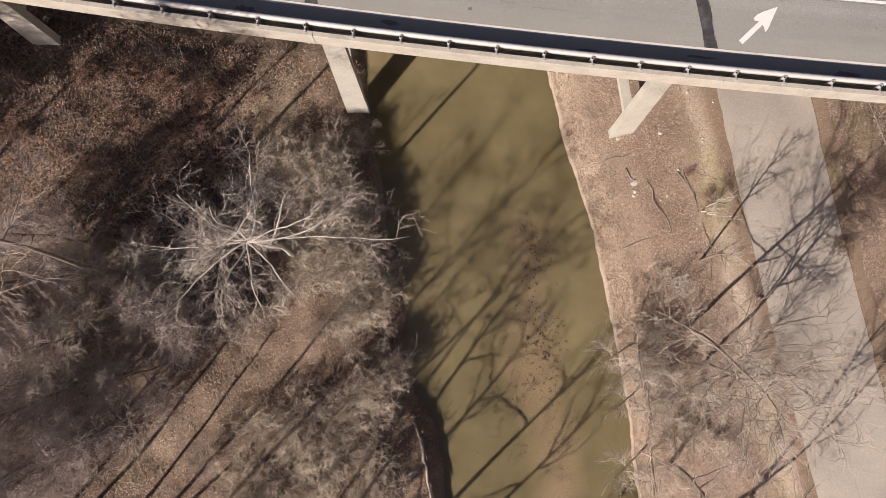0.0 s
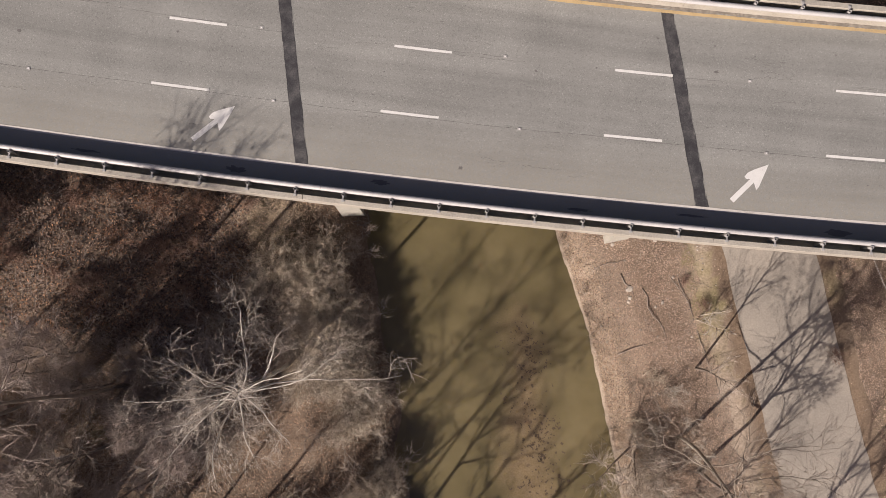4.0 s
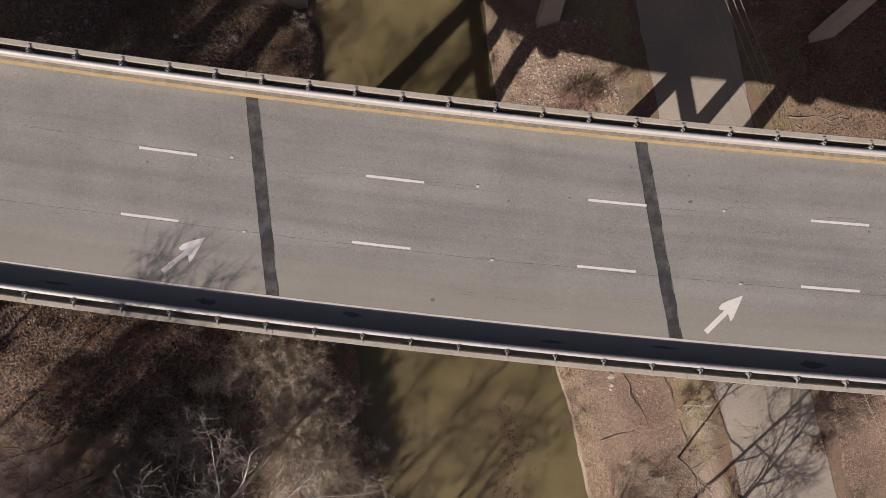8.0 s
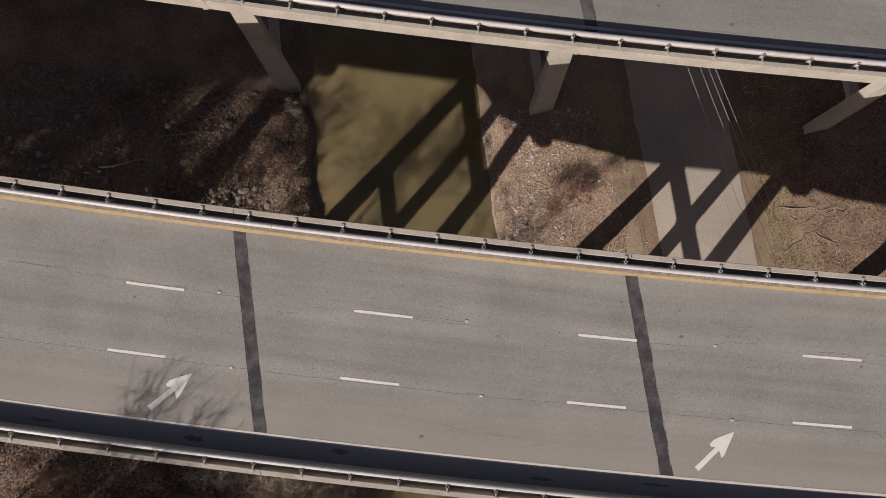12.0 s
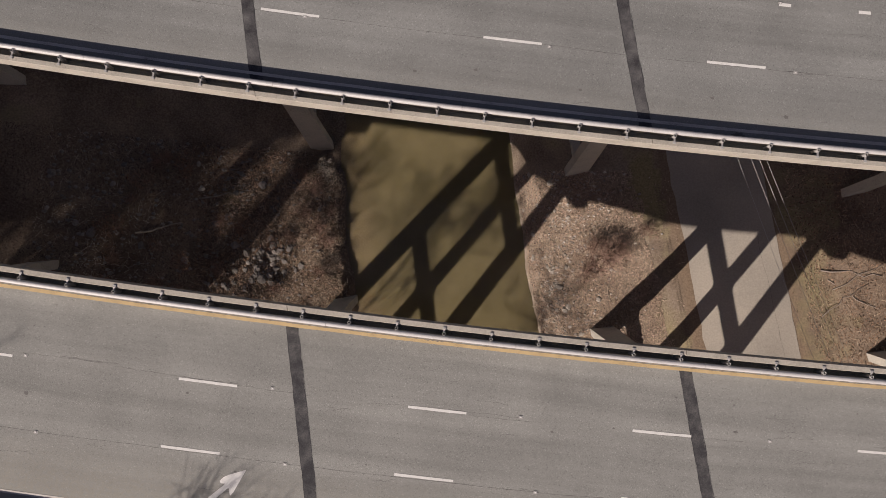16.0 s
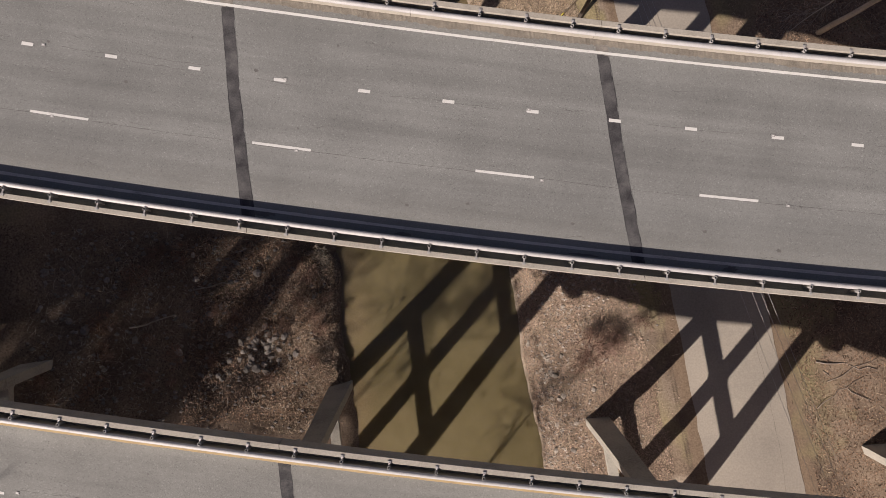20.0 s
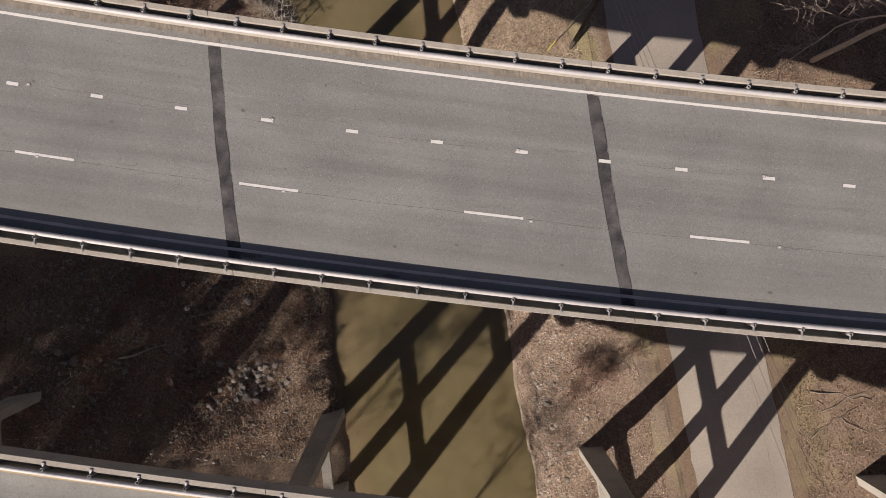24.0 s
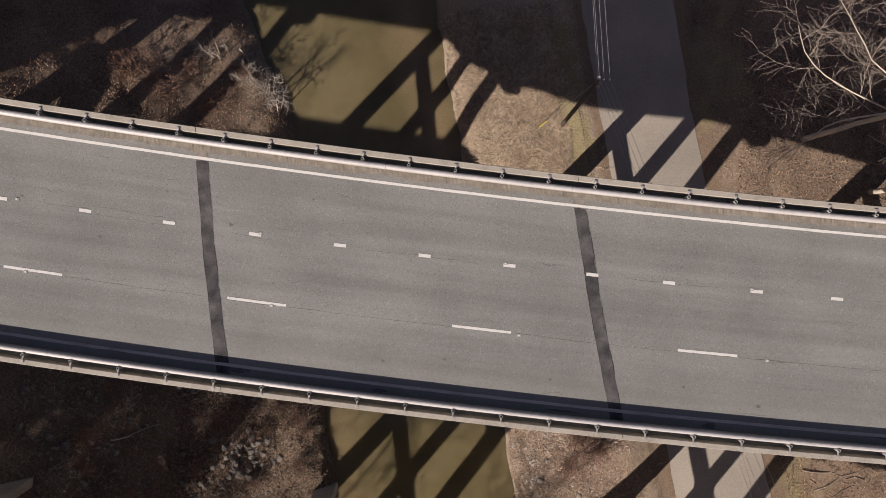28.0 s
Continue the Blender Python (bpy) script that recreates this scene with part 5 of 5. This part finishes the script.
litter("fallen_leaves", "brown fallen leaves carpeting the wooded bank", M_LEAF, 84000, lambda r: (r.uniform(-38, 1), -21 + 39 * r.random() ** 1.25), (0.05, 0.12), (0.03, 0.065), 3, 0.35)
litter("fallen_leaves", "pale brown leaves over the bank beside the road", M_PALELEAF, 100000, lambda r: (r.uniform(11, 38), r.uniform(-20, 18)), (0.04, 0.1), (0.02, 0.045), 4, 0.4)
litter("dry_stalks", "flattened dry stalks on the bank between the bridges", M_STRAW, 9000, lambda r: (r.uniform(5, 19), r.uniform(18, 37)), (0.15, 0.7), (0.01, 0.025), 5, 0.25)
litter("fallen_leaves", "pale leaves and bark chips on the bank between the bridges", M_PALELEAF, 26000, lambda r: (r.uniform(5, 19), r.uniform(18, 37)), (0.05, 0.16), (0.03, 0.08), 25, 0.5)
litter("fallen_leaves", "brown leaves beside the road", M_LEAF, 30000, lambda r: (r.uniform(24, 42), r.uniform(16, 62)), (0.06, 0.16), (0.03, 0.07), 26, 0.15)
litter("dry_stalks", "dry stalks and leaves beside the road", M_STRAW, 6000, lambda r: (r.uniform(22, 40), r.uniform(18, 60)), (0.12, 0.5), (0.01, 0.025), 6, 0.25)
litter("fallen_leaves", "rusty leaves over the forest slope", M_RUST, 9000, lambda r: (r.uniform(-38, -14.5), r.uniform(3, 18)), (0.06, 0.16), (0.04, 0.1), 27, 0.5)
# Same dark leaf colour, with shade painted in, over the forest slope.
litter("fallen_leaves", "shade-darkened leaves over the forest slope", M_SHADELEAF, 22000, lambda r: (r.uniform(-38, -14.5), r.uniform(2, 18)), (0.08, 0.24), (0.05, 0.13), 28, 0.5)
litter("fallen_twigs", "tangled broken twigs over the forest slope", M_MAUVE, 2600, lambda r: (r.uniform(-38, -11), r.uniform(2, 18)), (0.3, 1.3), (0.008, 0.018), 29, 0.45)
litter("dry_stalks", "dry olive grass beside the bridge pier", M_STRAW, 5000, lambda r: (r.normal(-12.6, 1.5), r.normal(13.2, 2.0)), (0.15, 0.5), (0.012, 0.025), 30, 0.4)
litter("dry_stalks", "tangled dry grass on the northern bank", M_STRAW, 24000, lambda r: (r.uniform(-3, 14), r.uniform(48, 66)), (0.25, 0.9), (0.014, 0.032), 7, 0.25)
# The dark leaf colour carries the shade between the bridges.
litter("dry_leaves", "brown leaves on the western slope between the bridges", M_SHADELEAF, 34000, lambda r: (r.uniform(-34, -8), r.uniform(18, 38)), (0.05, 0.16), (0.018, 0.045), 8, 0.4)
# Lighter leaf colour here brightens the part that catches sun.
litter("fallen_leaves", "red-brown leaves on the lit slope between the bridges", M_LEAF, 14000, lambda r: (r.uniform(-20, -8.5), r.uniform(23, 38)), (0.06, 0.16), (0.03, 0.07), 35, 0.5)
litter("dry_leaves", "brown leaves on the north-western slope", M_LEAF, 30000, lambda r: (r.uniform(-38, -11), r.uniform(48, 66)), (0.05, 0.14), (0.025, 0.055), 9, 0.4)
litter("fallen_twigs", "grey broken twigs scattered over the bank", M_TWIG, 2500, lambda r: (r.uniform(11, 38), r.uniform(-20, 18)), (0.2, 0.8), (0.008, 0.018), 14, 0.12)
litter("fallen_twigs", "grey broken twigs scattered over the forest floor", M_TANTWIG, 5000, lambda r: (r.uniform(-36, 0), r.uniform(-20, 14)), (0.2, 0.7), (0.008, 0.016), 15, 0.15)


def edge_spot(r):
    y = r.uniform(-20, 18)
    return along(EAST, y) + 0.2 + abs(r.normal(0, 1.1)), y


litter("fallen_twigs", "pale broken twigs on the slope between the bridges", M_TANTWIG, 2600, lambda r: (r.uniform(-30, -8), r.uniform(24, 38)), (0.15, 0.7), (0.008, 0.018), 19, 0.3)
litter("dry_stalks", "short tan grass on the western water's edge", M_STRAW, 9000, lambda r: (-8.6 - abs(r.normal(0, 3.0)), r.uniform(22, 37)), (0.06, 0.3), (0.01, 0.025), 20, 0.5)
litter("drift_debris", "washed-up stalks and leaf scraps along the water's edge", M_STRAW, 9000, edge_spot, (0.05, 0.4), (0.014, 0.035), 17, 0.25)
litter("drift_debris", "dark washed-up leaf scraps along the water's edge", M_LEAF, 5000, edge_spot, (0.04, 0.14), (0.03, 0.06), 18, 0.3)


def sunken_leaves():
    """Dark waterlogged leaf clumps that lie on the shoals."""
    r = np.random.default_rng(21)
    verts, faces = [], []
    for cx, cy, n in ((8.8, 4.2, 40), (9.2, 2.4, 50), (9.0, 0.8, 30), (10.2, -4.5, 60), (10.6, -6.2, 50), (9.0, -5.2, 35), (11.0, -9.5, 30), (8.2, -11, 30), (12.0, -13, 30), (7.5, -1.5, 20), (9.6, -2.6, 35), (10.4, 2.6, 20), (11.4, -3.4, 25), (12.3, -8, 25), (9.4, -8.2, 35), (8.6, -14.5, 30), (13.4, -11, 20), (6.6, 3.2, 18)):
        for _ in range(n):
            x, y = cx + r.normal(0, 0.45) * (1 + 2 * (r.random() < 0.2)), cy + r.normal(0, 0.6) * (1 + 2 * (r.random() < 0.2))
            a, l, w = r.uniform(0, 6.3), 0.04 + 0.14 * r.random() ** 3, 0.025 + 0.08 * r.random() ** 3
            c, q, k = math.cos(a), math.sin(a), len(verts)
            for u, v in ((-l, -w), (l, -w), (l * 0.7, w), (-l, w * 0.8)):
                verts.append((x + u * c - v * q, y + u * q + v * c, WATER + 0.006))
            faces.append((k, k + 1, k + 2, k + 3))
    tagged(new("sunken_leaves", mesh("sunken_leaves", verts, faces, M_SUNK)), "dark waterlogged leaf clumps on the river shoal", "litter", kind="stuff")


sunken_leaves()


def pebbles(name, label, material, count, spot, lo, hi, seed):
    """Small angular stones strewn over the ground."""
    r = np.random.default_rng(seed)
    ring = [(math.cos(k * 1.2566), math.sin(k * 1.2566)) for k in range(5)]
    verts, faces = [], []
    while len(verts) < 11 * count:
        x, y = spot(r)
        z = ground_z(x, y)
        if z < WATER + 0.12 or along(ROADW, y) - 0.3 < x < along(ROADW, y) + ROAD_WIDE + 0.3:
            continue
        q = lo + (hi - lo) * r.random() ** 3
        k = len(verts)
        verts += [(x + q * a * r.uniform(0.8, 1.2), y + q * b * r.uniform(0.6, 1.0), z - 0.02) for a, b in ring]
        verts += [(x + q * 0.75 * a * r.uniform(0.7, 1.2), y + q * 0.75 * b * r.uniform(0.5, 1.0), z + q * r.uniform(0.4, 0.7)) for a, b in ring]
        verts.append((x, y, z + q * 0.75))
        for i in range(5):
            j = (i + 1) % 5
            faces += [(k + i, k + j, k + 5 + j, k + 5 + i), (k + 5 + i, k + 5 + j, k + 10)]
    tagged(new(name, mesh(name, verts, faces, material)), label, "gravel", kind="stuff")


pebbles("gravel", "pale pebbles along the gravel river bank", M_PEBBLE, 2600, lambda r: (along(EAST, 27) + abs(r.normal(0, 2.6)) + 1.0, r.uniform(19, 37)), 0.04, 0.16, 31)
pebbles("gravel", "small pale stones on the leafy bank", M_PEBBLE, 500, lambda r: (r.uniform(12, 23), r.uniform(-18, 17)), 0.03, 0.1, 32)
pebbles("gravel", "broken grey rock on the shaded slope", M_RIPRAP, 1500, lambda r: (r.uniform(-30, -10), r.uniform(22, 38)), 0.05, 0.22, 33)


def tyre_track(offset, y0, y1):
    """Two combs of tread bars pressed into the mud of the road's shoulder."""
    verts, faces = [], []
    for y in np.arange(y0, y1, 0.13):
        x = along(ROADW, y) - offset
        for side in (-1, 1):
            k = len(verts)
            for u, v in ((0.03, 0.0), (0.17, 0.05), (0.17, 0.1), (0.03, 0.05)):
                px, py = x + side * u, y + v
                verts.append((px, py, ground_z(px, py) + 0.03))
            faces.append((k, k + 1, k + 2, k + 3)[::side])
    tagged(new("tyre_track", mesh("tyre_track", verts, faces, M_TREAD)), "pressed tyre tread marks in the mud beside the road", "tyre track", kind="stuff")


tyre_track(1.25, 20.0, 36.0)
tyre_track(1.5, 50.0, 60.0)


def scour_debris():
    """Driftwood and roots caught at the foot of the pier on the western water's edge."""
    r = random.Random(77)
    for i in range(16):
        a, long = r.uniform(0, 6.28), r.uniform(0.4, 1.3)
        x, y = r.gauss(-5.3, 0.35), r.gauss(12.9, 0.45)
        log(x, y, x + long * math.cos(a), y + long * math.sin(a), r.uniform(0.03, 0.07), "driftwood stick caught at the foot of the pier")


scour_debris()
